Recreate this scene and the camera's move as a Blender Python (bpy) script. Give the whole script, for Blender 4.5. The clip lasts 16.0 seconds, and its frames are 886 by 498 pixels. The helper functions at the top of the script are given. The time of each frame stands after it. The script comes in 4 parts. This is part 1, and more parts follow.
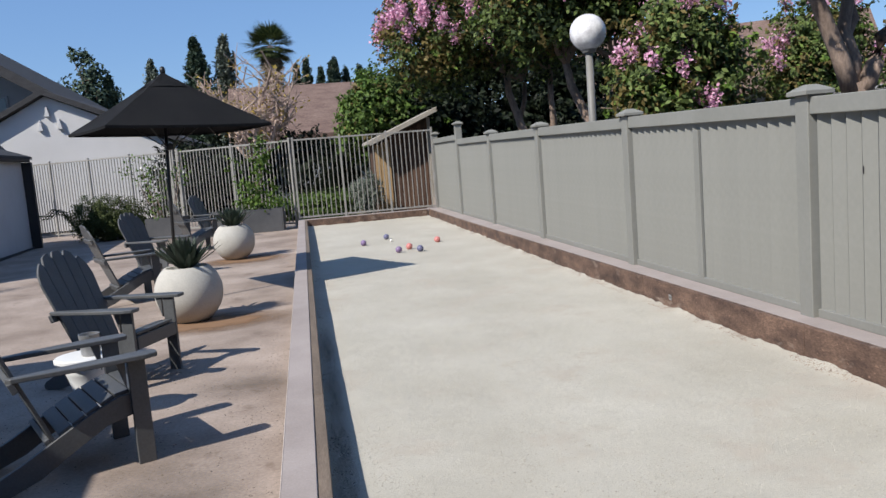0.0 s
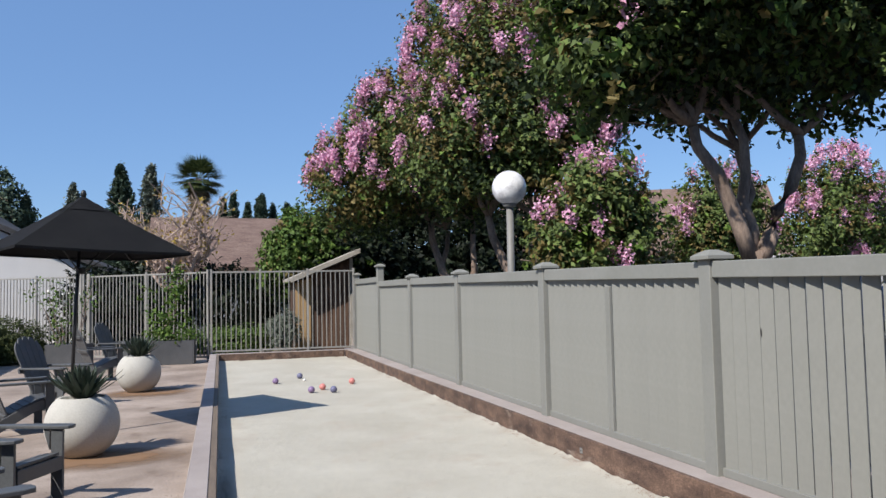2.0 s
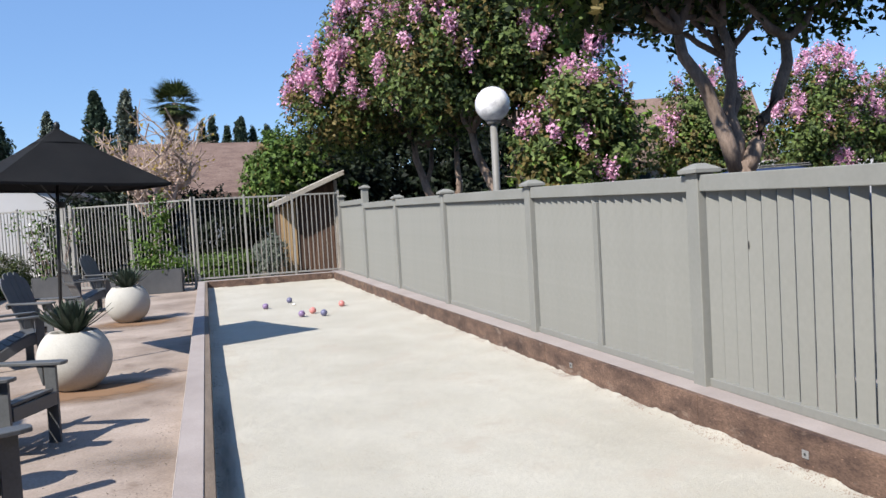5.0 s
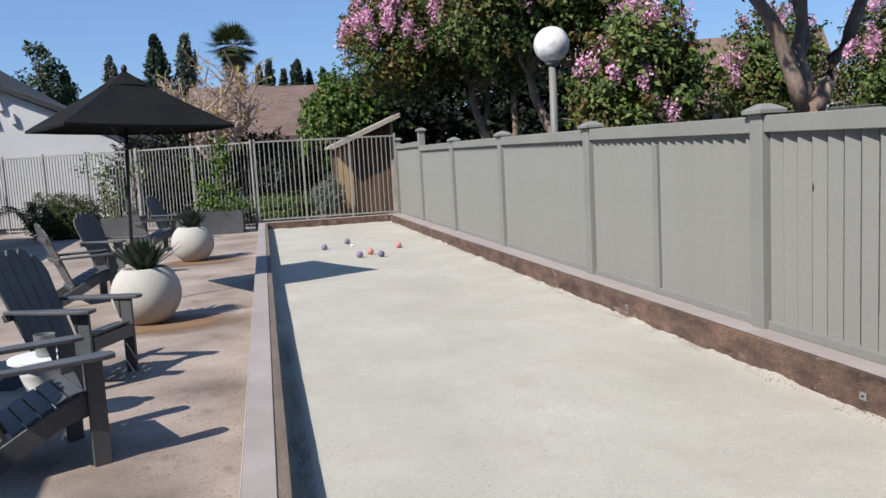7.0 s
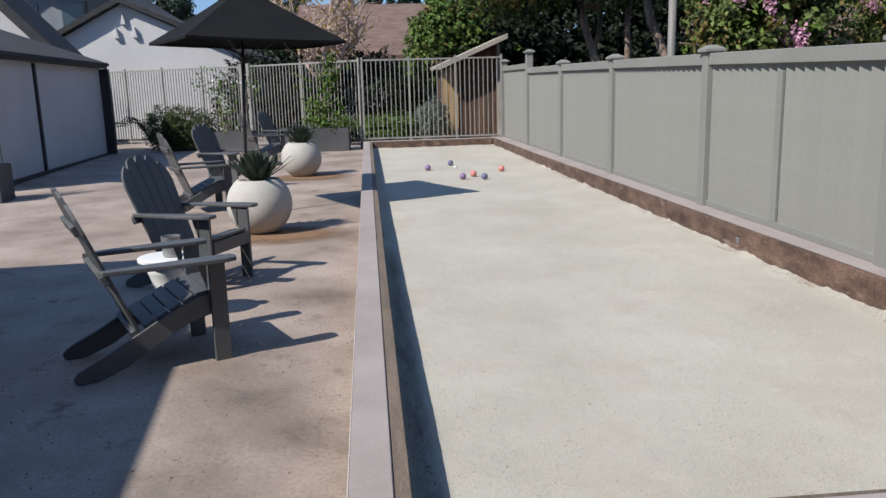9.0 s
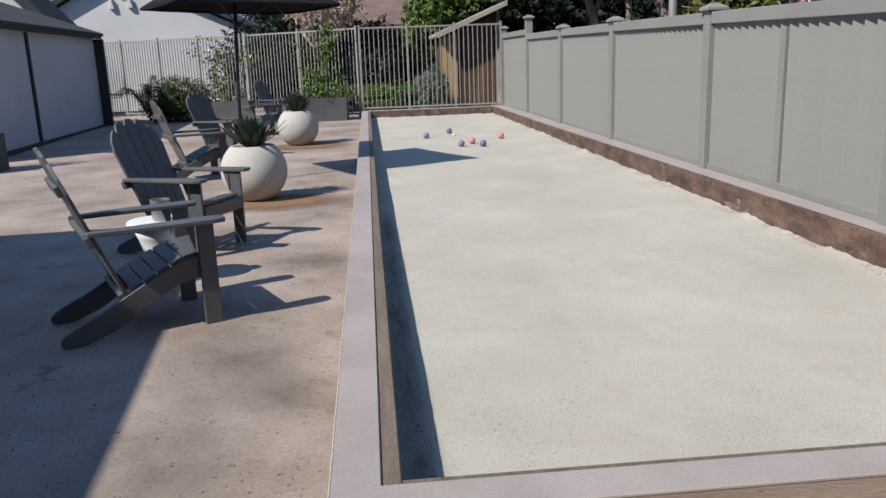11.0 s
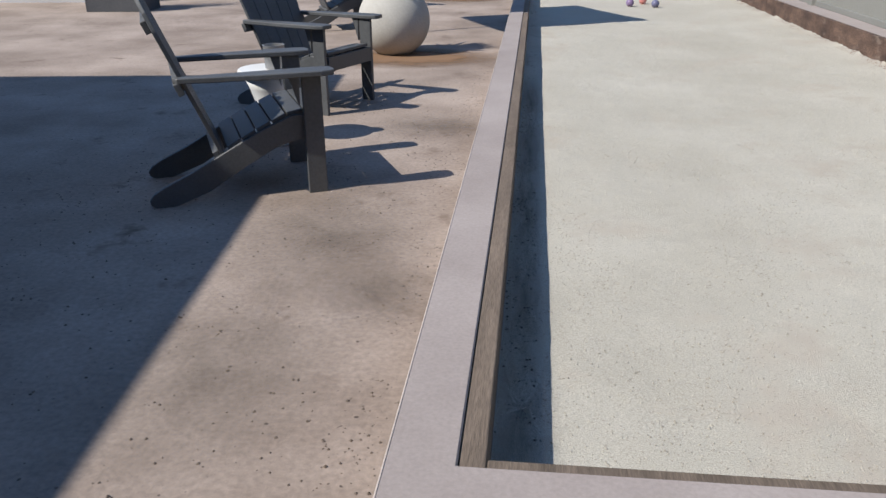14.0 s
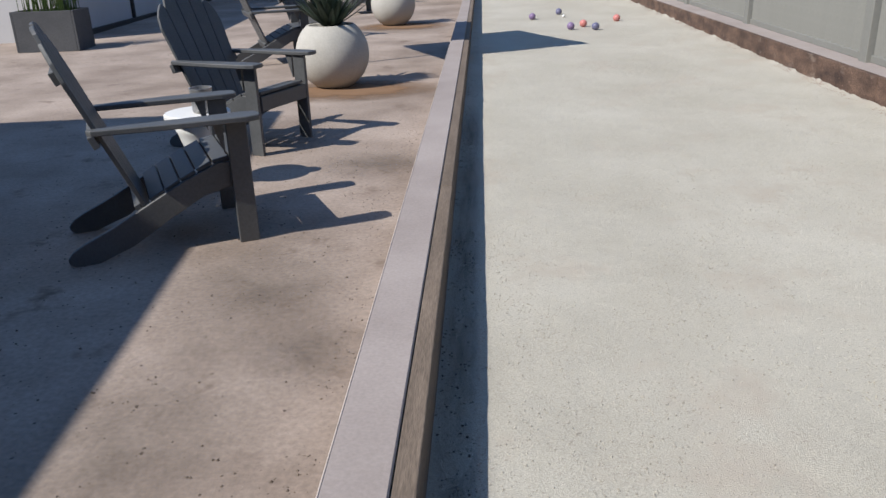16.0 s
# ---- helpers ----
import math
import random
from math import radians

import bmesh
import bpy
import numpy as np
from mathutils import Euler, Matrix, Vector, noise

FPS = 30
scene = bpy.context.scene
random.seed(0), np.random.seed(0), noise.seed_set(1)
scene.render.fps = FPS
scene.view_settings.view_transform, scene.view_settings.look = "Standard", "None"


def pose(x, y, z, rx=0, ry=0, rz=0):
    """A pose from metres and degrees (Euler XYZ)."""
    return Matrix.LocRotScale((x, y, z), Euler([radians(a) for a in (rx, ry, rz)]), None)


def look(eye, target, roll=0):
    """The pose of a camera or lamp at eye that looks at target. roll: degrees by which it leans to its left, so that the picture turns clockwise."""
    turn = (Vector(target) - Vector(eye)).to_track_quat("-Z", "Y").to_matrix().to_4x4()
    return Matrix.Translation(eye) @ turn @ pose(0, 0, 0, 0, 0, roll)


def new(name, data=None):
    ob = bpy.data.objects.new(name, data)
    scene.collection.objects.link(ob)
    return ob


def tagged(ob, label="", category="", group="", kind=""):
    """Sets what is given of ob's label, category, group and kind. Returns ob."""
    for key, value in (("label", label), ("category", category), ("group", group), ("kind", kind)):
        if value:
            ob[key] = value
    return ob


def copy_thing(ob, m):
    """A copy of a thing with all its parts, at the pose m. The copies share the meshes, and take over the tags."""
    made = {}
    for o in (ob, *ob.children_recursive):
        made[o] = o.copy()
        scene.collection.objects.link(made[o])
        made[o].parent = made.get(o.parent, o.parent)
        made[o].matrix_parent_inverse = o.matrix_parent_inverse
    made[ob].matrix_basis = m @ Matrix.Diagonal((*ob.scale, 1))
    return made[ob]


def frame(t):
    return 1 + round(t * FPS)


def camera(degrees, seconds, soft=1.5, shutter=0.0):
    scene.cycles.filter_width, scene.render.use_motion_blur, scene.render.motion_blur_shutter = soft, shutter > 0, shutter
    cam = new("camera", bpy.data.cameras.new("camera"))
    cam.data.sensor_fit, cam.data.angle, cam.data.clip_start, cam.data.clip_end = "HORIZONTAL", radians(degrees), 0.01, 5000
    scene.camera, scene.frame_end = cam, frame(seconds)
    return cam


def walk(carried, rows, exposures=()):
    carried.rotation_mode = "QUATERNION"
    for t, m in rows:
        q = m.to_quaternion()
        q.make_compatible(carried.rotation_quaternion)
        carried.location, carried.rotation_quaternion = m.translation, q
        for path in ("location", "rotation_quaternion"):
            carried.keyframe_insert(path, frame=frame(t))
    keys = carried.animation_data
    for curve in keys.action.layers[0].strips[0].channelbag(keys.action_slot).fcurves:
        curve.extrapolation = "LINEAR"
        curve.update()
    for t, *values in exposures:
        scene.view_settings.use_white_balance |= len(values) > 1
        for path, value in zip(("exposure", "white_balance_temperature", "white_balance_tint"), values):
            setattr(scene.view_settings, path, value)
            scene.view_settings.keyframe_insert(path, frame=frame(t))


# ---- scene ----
cam = camera(58.5, 16.0)
PATH = [
    (0, (0.066, -0.604, 1.564), (0.395, 1.355, 1.332), -4.6),
    (0.5, (0.032, -0.669, 1.572), (0.293, 1.286, 1.244), -3.8),
    (1, (0.052, -0.672, 1.593), (0.321, 1.28, 1.252), -3.2),
    (1.5, (0.135, -0.598, 1.54), (0.518, 1.364, 1.457), -1.4),
    (2, (0.086, -0.629, 1.555), (0.629, 1.292, 1.674), -1.2),
    (2.5, (0.097, -0.625, 1.6), (0.699, 1.271, 1.803), -2.0),
    (3, (0.06, -0.654, 1.604), (0.664, 1.234, 1.87), -1.7),
    (3.5, (0.019, -0.71, 1.591), (0.662, 1.18, 1.716), -2.0),
    (4, (0.121, -0.574, 1.597), (0.722, 1.334, 1.568), -2.8),
    (4.2, (0.124, -0.563, 1.601), (0.715, 1.346, 1.526), -3.5),
    (6.3, (0.034, -0.65, 1.587), (0.572, 1.274, 1.481), -2.6),
    (6.5, (0.041, -0.662, 1.585), (0.557, 1.265, 1.436), -3.1),
    (7, (0.041, -0.652, 1.578), (0.47, 1.289, 1.354), -3.1),
    (7.5, (0.046, -0.662, 1.561), (0.378, 1.29, 1.277), -3.3),
    (8, (0.013, -0.638, 1.528), (0.192, 1.329, 1.213), -2.4),
    (8.2, (-0.041, -0.693, 1.563), (0.146, 1.265, 1.2), -1.4),
    (10.5, (0.011, -0.611, 1.474), (0.161, 1.336, 1.046), -2.2),
    (11, (0.022, -0.598, 1.449), (0.189, 1.34, 0.983), -2.0),
    (11.5, (0.029, -0.625, 1.438), (0.318, 1.282, 0.909), -2.3),
    (12, (-0.008, -0.625, 1.444), (0.127, 1.279, 0.846), -0.0),
    (12.5, (-0.019, -0.52, 1.404), (-0.013, 1.373, 0.756), 0.5),
    (13, (-0.04, -0.248, 1.38), (-0.022, 1.627, 0.684), 0.7),
    (13.5, (-0.019, -0.051, 1.385), (0.06, 1.769, 0.559), -1.4),
    (14, (0.123, 0.149, 1.304), (-0.085, 1.979, 0.525), -0.5),
    (14.5, (0.158, 0.22, 1.322), (-0.007, 2.03, 0.489), -1.2),
    (15, (0.182, 0.235, 1.323), (0.149, 2.039, 0.46), -0.4),
    (15.5, (0.215, 0.196, 1.357), (0.17, 2.027, 0.554), -1.6),
    (16, (0.208, 0.326, 1.347), (0.101, 2.185, 0.617), -2.0),
]
EXPOSURES = [(0, 0.30), (1, 0.32), (1.5, 0.32), (2, 0.36), (2.5, 0.5), (3, 0.64), (3.5, 0.74), (4, 0.72), (6.5, 0.47), (7, 0.38), (7.5, 0.31), (8, 0.26), (11, 0.28), (16, 0.22)]
walk(cam, [(t, look(eye, target, roll)) for t, eye, target, roll in PATH], EXPOSURES)

# ---- light ----
SUN = Vector((-0.87, -0.58, 1.0)).normalized()
world = bpy.data.worlds.new("world")
scene.world = world
world.use_nodes = True
wn = world.node_tree.nodes
sky = wn.new("ShaderNodeTexSky")
sky.sky_type, sky.sun_disc = "NISHITA", False
sky.sun_elevation = math.asin(SUN.z)
sky.sun_rotation = math.atan2(SUN.x, SUN.y) % (2 * math.pi)
sky.air_density, sky.dust_density, sky.ozone_density = 1.0, 0.0, 6.0
wn["Background"].inputs["Strength"].default_value = 0.101
even = wn.new("ShaderNodeMix")
even.data_type, even.inputs[0].default_value, even.inputs[7].default_value = "RGBA", 0.5, (1.6, 3.0, 6.0, 1)
world.node_tree.links.new(sky.outputs["Color"], even.inputs[6])
world.node_tree.links.new(even.outputs[2], wn["Background"].inputs["Color"])
sun_data = bpy.data.lights.new("sun", "SUN")
sun_data.energy, sun_data.angle, sun_data.color = 5.0, radians(0.53), (1.0, 0.955, 0.885)
sun = new("sun", sun_data)
sun.matrix_world = look(tuple(SUN * 60), (0, 0, 0))


# ---- materials ----
def mat(name, low, high, scale=2.0, fine=60.0, rough=0.8, bump=0.25, metal=0.0, depth=0.004, grain=0.18,
        stretch=(1, 1, 1), vary=0.0, speck=None, spec=0.4, stain=None):
    """A worn surface: two colours mixed by large blotches, finer grain over them, and relief."""
    m = bpy.data.materials.new(name)
    m.use_nodes = True
    nt = m.node_tree
    n, link = nt.nodes, nt.links.new
    bsdf = n["Principled BSDF"]
    tc, mp = n.new("ShaderNodeTexCoord"), n.new("ShaderNodeMapping")
    mp.inputs["Scale"].default_value = stretch
    link(tc.outputs["Object"], mp.inputs["Vector"])

    def noise_tex(s, detail, roughness=0.6):
        t = n.new("ShaderNodeTexNoise")
        t.inputs["Scale"].default_value, t.inputs["Detail"].default_value = s, detail
        t.inputs["Roughness"].default_value = roughness
        link(mp.outputs["Vector"], t.inputs["Vector"])
        return t.outputs["Fac"]

    def ramp(fac, a, b, ca=(0, 0, 0, 1), cb=(1, 1, 1, 1)):
        r = n.new("ShaderNodeValToRGB")
        r.color_ramp.elements[0].position, r.color_ramp.elements[1].position = a, b
        r.color_ramp.elements[0].color, r.color_ramp.elements[1].color = ca, cb
        link(fac, r.inputs["Fac"])
        return r.outputs["Color"]

    def mix(kind, fac, a, b):
        x = n.new("ShaderNodeMix")
        x.data_type, x.blend_type = "RGBA", kind
        for sock, v in ((x.inputs[0], fac), (x.inputs[6], a), (x.inputs[7], b)):
            if isinstance(v, (int, float, tuple)):
                sock.default_value = v
            else:
                link(v, sock)
        return x.outputs[2]

    big, small = noise_tex(scale, 5), noise_tex(fine, 3)
    col = ramp(big, 0.32, 0.68, (*low, 1), (*high, 1))
    lo, hi = 1 - grain, 1 + grain
    col = mix("MULTIPLY", 1.0, col, ramp(small, 0.3, 0.7, (lo, lo, lo, 1), (hi, hi, hi, 1)))
    if stain:
        col = mix("MIX", ramp(noise_tex(stain[0], 4, 0.7), stain[1], stain[1] + 0.12), col, (*stain[2], 1))
    if speck:
        col = mix("MIX", ramp(noise_tex(speck[0], 1), speck[1], speck[1] + 0.03), col, (*speck[2], 1))
    if vary:
        info = n.new("ShaderNodeObjectInfo")
        col = mix("MULTIPLY", 1.0, col, ramp(info.outputs["Random"], 0, 1, (1 - vary, 1 - vary, 1 - vary, 1), (1 + vary, 1 + vary, 1 + vary, 1)))
    link(col, bsdf.inputs["Base Color"])
    bsdf.inputs["Metallic"].default_value = metal
    bsdf.inputs["Specular IOR Level"].default_value = spec
    rr = n.new("ShaderNodeMapRange")
    rr.inputs["To Min"].default_value, rr.inputs["To Max"].default_value = max(0.05, rough - 0.12), min(1.0, rough + 0.12)
    link(big, rr.inputs["Value"])
    link(rr.outputs["Result"], bsdf.inputs["Roughness"])
    if bump:
        b = n.new("ShaderNodeBump")
        b.inputs["Strength"].default_value, b.inputs["Distance"].default_value = bump, depth
        link(small, b.inputs["Height"])
        link(b.outputs["Normal"], bsdf.inputs["Normal"])
    return m


def leaf_mat(name, dark, light, translucent=0.25, rough=0.62):
    """Leaves that differ one by one, and let some light through."""
    m = bpy.data.materials.new(name)
    m.use_nodes = True
    nt = m.node_tree
    n, link = nt.nodes, nt.links.new
    bsdf, out = n["Principled BSDF"], n["Material Output"]
    geo, ramp = n.new("ShaderNodeNewGeometry"), n.new("ShaderNodeValToRGB")
    ramp.color_ramp.elements[0].color, ramp.color_ramp.elements[1].color = (*dark, 1), (*light, 1)
    link(geo.outputs["Random Per Island"], ramp.inputs["Fac"])
    link(ramp.outputs["Color"], bsdf.inputs["Base Color"])
    bsdf.inputs["Roughness"].default_value = rough
    bsdf.inputs["Specular IOR Level"].default_value = 0.22
    tr, mx = n.new("ShaderNodeBsdfTranslucent"), n.new("ShaderNodeMixShader")
    link(ramp.outputs["Color"], tr.inputs["Color"])
    mx.inputs["Fac"].default_value = translucent
    link(bsdf.outputs["BSDF"], mx.inputs[1])
    link(tr.outputs["BSDF"], mx.inputs[2])
    link(mx.outputs["Shader"], out.inputs["Surface"])
    return m


PATIO = mat("patio_concrete", (0.205, 0.159, 0.129), (0.362, 0.296, 0.252), 1.1, 45, 0.9, 0.35, depth=0.006, grain=0.16,
            speck=(34, 0.735, (0.085, 0.065, 0.055)), stain=(2.6, 0.60, (0.165, 0.122, 0.096)))
KERB = mat("kerb_concrete", (0.275, 0.235, 0.219), (0.339, 0.296, 0.279), 2.2, 90, 0.85, 0.2, grain=0.08)
KERB_FACE = mat("board_formed_concrete", (0.228, 0.172, 0.137), (0.328, 0.258, 0.210), 1.6, 34, 0.92, 0.5, depth=0.005, grain=0.11,
                stretch=(1, 1, 4), speck=(30, 0.73, (0.08, 0.065, 0.05)))
LINER = mat("weathered_wood", (0.113, 0.087, 0.066), (0.172, 0.133, 0.103), 3, 40, 0.85, 0.5, grain=0.25, stretch=(6, 0.6, 6), vary=0.12)
LINER_BROWN = mat("stained_wood", (0.050, 0.030, 0.024), (0.165, 0.103, 0.074), 3.2, 45, 0.8, 0.5, grain=0.35, stretch=(2.5, 1.0, 2.5), vary=0.15, stain=(2.2, 0.60, (0.24, 0.185, 0.15)),
                  speck=(22, 0.72, (0.20, 0.125, 0.09)))
GRAVEL = mat("crushed_oyster", (0.380, 0.353, 0.296), (0.462, 0.437, 0.377), 0.9, 210, 0.95, 0.5, depth=0.007, grain=0.22, speck=(85, 0.68, (0.315, 0.288, 0.245)),
             stain=(1.7, 0.54, (0.405, 0.364, 0.306)))
FENCE = mat("fence_paint", (0.199, 0.199, 0.181), (0.222, 0.222, 0.205), 1.2, 30, 0.62, 0.08, grain=0.04, vary=0.015)
METAL_FENCE = mat("metal_fence_paint", (0.221, 0.212, 0.196), (0.281, 0.272, 0.255), 3, 60, 0.5, 0.05, grain=0.06)
CHAIR = mat("chair_slate_plastic", (0.064, 0.067, 0.071), (0.092, 0.095, 0.098), 3, 70, 0.5, 0.25, depth=0.002, grain=0.12, stretch=(1, 1, 1), spec=0.5)
POT = mat("cast_stone_pot", (0.370, 0.355, 0.322), (0.450, 0.434, 0.398), 3, 70, 0.85, 0.25, grain=0.08, speck=(60, 0.72, (0.36, 0.33, 0.28)))
SOIL = mat("potting_soil", (0.03, 0.022, 0.016), (0.06, 0.045, 0.03), 12, 90, 1.0, 0.8, depth=0.01, grain=0.3)
FABRIC = mat("black_canvas", (0.018, 0.018, 0.020), (0.028, 0.028, 0.030), 2, 300, 0.9, 0.3, depth=0.001, grain=0.15, spec=0.25)
BLACK = mat("black_metal", (0.012, 0.012, 0.013), (0.025, 0.025, 0.026), 6, 80, 0.45, 0.05, grain=0.1)
WHITE = mat("white_table", (0.64, 0.64, 0.63), (0.72, 0.72, 0.71), 4, 80, 0.45, 0.05, grain=0.03)
GREYCUP = mat("grey_metal_cup", (0.28, 0.28, 0.28), (0.36, 0.36, 0.36), 6, 80, 0.4, 0.05, metal=0.6, grain=0.06)
WALL = mat("pale_stucco", (0.442, 0.433, 0.433), (0.510, 0.501, 0.504), 0.8, 60, 0.92, 0.35, grain=0.05)
GABLE = mat("white_stucco", (0.496, 0.488, 0.487), (0.560, 0.552, 0.553), 0.5, 50, 0.92, 0.3, grain=0.04)
TRIM = mat("dark_trim", (0.018, 0.017, 0.018), (0.035, 0.033, 0.033), 3, 60, 0.6, 0.1, grain=0.12)
ROOF_DARK = mat("dark_shingle", (0.027, 0.027, 0.030), (0.051, 0.050, 0.053), 2.5, 14, 0.9, 0.6, depth=0.02, grain=0.3, stretch=(1, 1, 4))
ROOF_BROWN = mat("brown_shingle", (0.12, 0.075, 0.06), (0.19, 0.13, 0.105), 1.5, 9, 0.92, 0.6, depth=0.03, grain=0.28, stretch=(1, 1, 4))
HOUSE_GREY = mat("grey_siding", (0.17, 0.19, 0.22), (0.23, 0.25, 0.28), 1, 20, 0.85, 0.2, grain=0.08)
PANE = mat("window_pane", (0.03, 0.045, 0.06), (0.06, 0.08, 0.10), 1, 20, 0.12, 0.0, grain=0.05, spec=0.8)
BOX = mat("slate_planter", (0.054, 0.056, 0.061), (0.083, 0.084, 0.089), 2, 40, 0.75, 0.2, grain=0.12)
CEDAR = mat("cedar_board", (0.062, 0.034, 0.023), (0.125, 0.074, 0.050), 2, 30, 0.8, 0.4, grain=0.25, stretch=(6, 6, 0.7), vary=0.3)
CEDAR_TRIM = mat("pale_cedar_post", (0.315, 0.203, 0.098), (0.390, 0.270, 0.143), 2, 30, 0.8, 0.3, grain=0.2, stretch=(6, 6, 0.7))
SHED_ROOF = mat("weathered_roof", (0.26, 0.235, 0.20), (0.36, 0.33, 0.29), 2, 25, 0.9, 0.4, grain=0.2)
# grey blotches in the colour stand for trees reflected in the globe
GLOBE = mat("milk_glass_reflections", (0.50, 0.49, 0.51), (0.84, 0.84, 0.85), 9, 22, 0.12, 0.0, grain=0.06, spec=0.5)
LAMP_METAL = mat("grey_lamp_post", (0.165, 0.160, 0.150), (0.200, 0.195, 0.185), 4, 60, 0.55, 0.1, grain=0.06)
BARK = mat("smooth_bark", (0.15, 0.105, 0.08), (0.30, 0.225, 0.18), 5, 40, 0.85, 0.5, depth=0.008, grain=0.2, stretch=(1, 1, 0.35))
BARK_GREY = mat("grey_bark", (0.278, 0.203, 0.163), (0.489, 0.375, 0.312), 5, 40, 0.9, 0.5, grain=0.2, stretch=(1, 1, 0.4))
EARTH = mat("dry_earth", (0.10, 0.085, 0.06), (0.17, 0.14, 0.10), 0.6, 12, 0.95, 0.4, depth=0.02, grain=0.2)
ASPHALT = mat("asphalt", (0.042, 0.042, 0.044), (0.065, 0.065, 0.066), 0.7, 90, 0.9, 0.3, grain=0.2)
CAR_PAINT = mat("dark_blue_car_paint", (0.012, 0.022, 0.060), (0.016, 0.028, 0.07), 1, 20, 0.2, 0.0, grain=0.02, spec=0.8)
RUBBER = mat("rubber", (0.015, 0.015, 0.015), (0.022, 0.022, 0.022), 4, 60, 0.85, 0.2, grain=0.1)
BALL_RED = mat("red_resin", (0.495, 0.176, 0.164), (0.558, 0.227, 0.202), 20, 80, 0.4, 0.0, grain=0.05)
BALL_BLUE = mat("blue_resin", (0.112, 0.114, 0.197), (0.159, 0.158, 0.248), 20, 80, 0.4, 0.0, grain=0.05)
BALL_VIOLET = mat("violet_resin", (0.19, 0.13, 0.24), (0.24, 0.17, 0.30), 20, 80, 0.4, 0.0, grain=0.05)
BALL_WHITE = mat("white_resin", (0.75, 0.74, 0.70), (0.8, 0.79, 0.75), 20, 80, 0.4, 0.0, grain=0.03)
RED_CRUMB = mat("reddish_crumbs", (0.12, 0.07, 0.055), (0.28, 0.185, 0.15), 60, 200, 0.95, 0.0, grain=0.25)
LITTER = mat("dark_litter", (0.060, 0.052, 0.044), (0.150, 0.125, 0.105), 60, 200, 0.95, 0.0, grain=0.3)
ARRIS = mat("pale_worn_concrete", (0.34, 0.295, 0.27), (0.43, 0.375, 0.345), 9, 90, 0.9, 0.2, grain=0.15)
STONE_BIT = mat("pale_grit", (0.251, 0.230, 0.195), (0.432, 0.411, 0.362), 60, 200, 0.95, 0.0, grain=0.2)
STONE_DARK = mat("dark_grit", (0.080, 0.064, 0.052), (0.192, 0.152, 0.124), 60, 200, 0.95, 0.0, grain=0.2)
LEAF = leaf_mat("myrtle_leaf", (0.045, 0.070, 0.025), (0.165, 0.220, 0.066))
LEAF_OLIVE = leaf_mat("bronze_leaf", (0.09, 0.075, 0.026), (0.22, 0.17, 0.06))
# darker leaf copy; in the crowns its colour stands for inner shade
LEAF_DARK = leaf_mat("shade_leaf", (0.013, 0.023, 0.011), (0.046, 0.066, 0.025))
LEAF_BRIGHT = leaf_mat("fresh_leaf", (0.07, 0.13, 0.025), (0.20, 0.30, 0.06))
LEAF_HEDGE = leaf_mat("hedge_leaf", (0.045, 0.085, 0.02), (0.13, 0.19, 0.05))
# needle colour lightened to carry the haze of distance
LEAF_PINE = leaf_mat("conifer_needle", (0.035, 0.058, 0.04), (0.085, 0.12, 0.08), 0.1, 0.7)
LEAF_GREY = leaf_mat("grey_conifer_needle", (0.10, 0.125, 0.10), (0.19, 0.21, 0.17), 0.1, 0.7)
LEAF_PALM = leaf_mat("palm_frond", (0.035, 0.055, 0.02), (0.10, 0.12, 0.04), 0.1)
LEAF_DRY = leaf_mat("dry_frond", (0.15, 0.115, 0.07), (0.27, 0.21, 0.13), 0.1, 0.8)
LEAF_YELLOW = leaf_mat("yellow_leaf", (0.30, 0.22, 0.03), (0.48, 0.36, 0.07))
AGAVE = leaf_mat("agave_leaf", (0.060, 0.084, 0.064), (0.130, 0.165, 0.122), 0.05, 0.5)
PINK = leaf_mat("pink_blossom", (0.60, 0.27, 0.43), (0.90, 0.58, 0.74), 0.3, 0.8)
# near-black leaf colour that stands for deep shade under the trees
LEAF_DEEP_SHADE = leaf_mat("deep_shade_leaf", (0.006, 0.010, 0.006), (0.020, 0.030, 0.013), 0.1)
LEAF_TRIM = leaf_mat("clipped_leaf", (0.035, 0.050, 0.018), (0.085, 0.105, 0.034), 0.12)
LEAF_MID = leaf_mat("climber_leaf", (0.05, 0.10, 0.022), (0.15, 0.23, 0.05))
WHITE_BLOOM = leaf_mat("white_blossom", (0.7, 0.7, 0.66), (0.85, 0.85, 0.8), 0.2, 0.8)


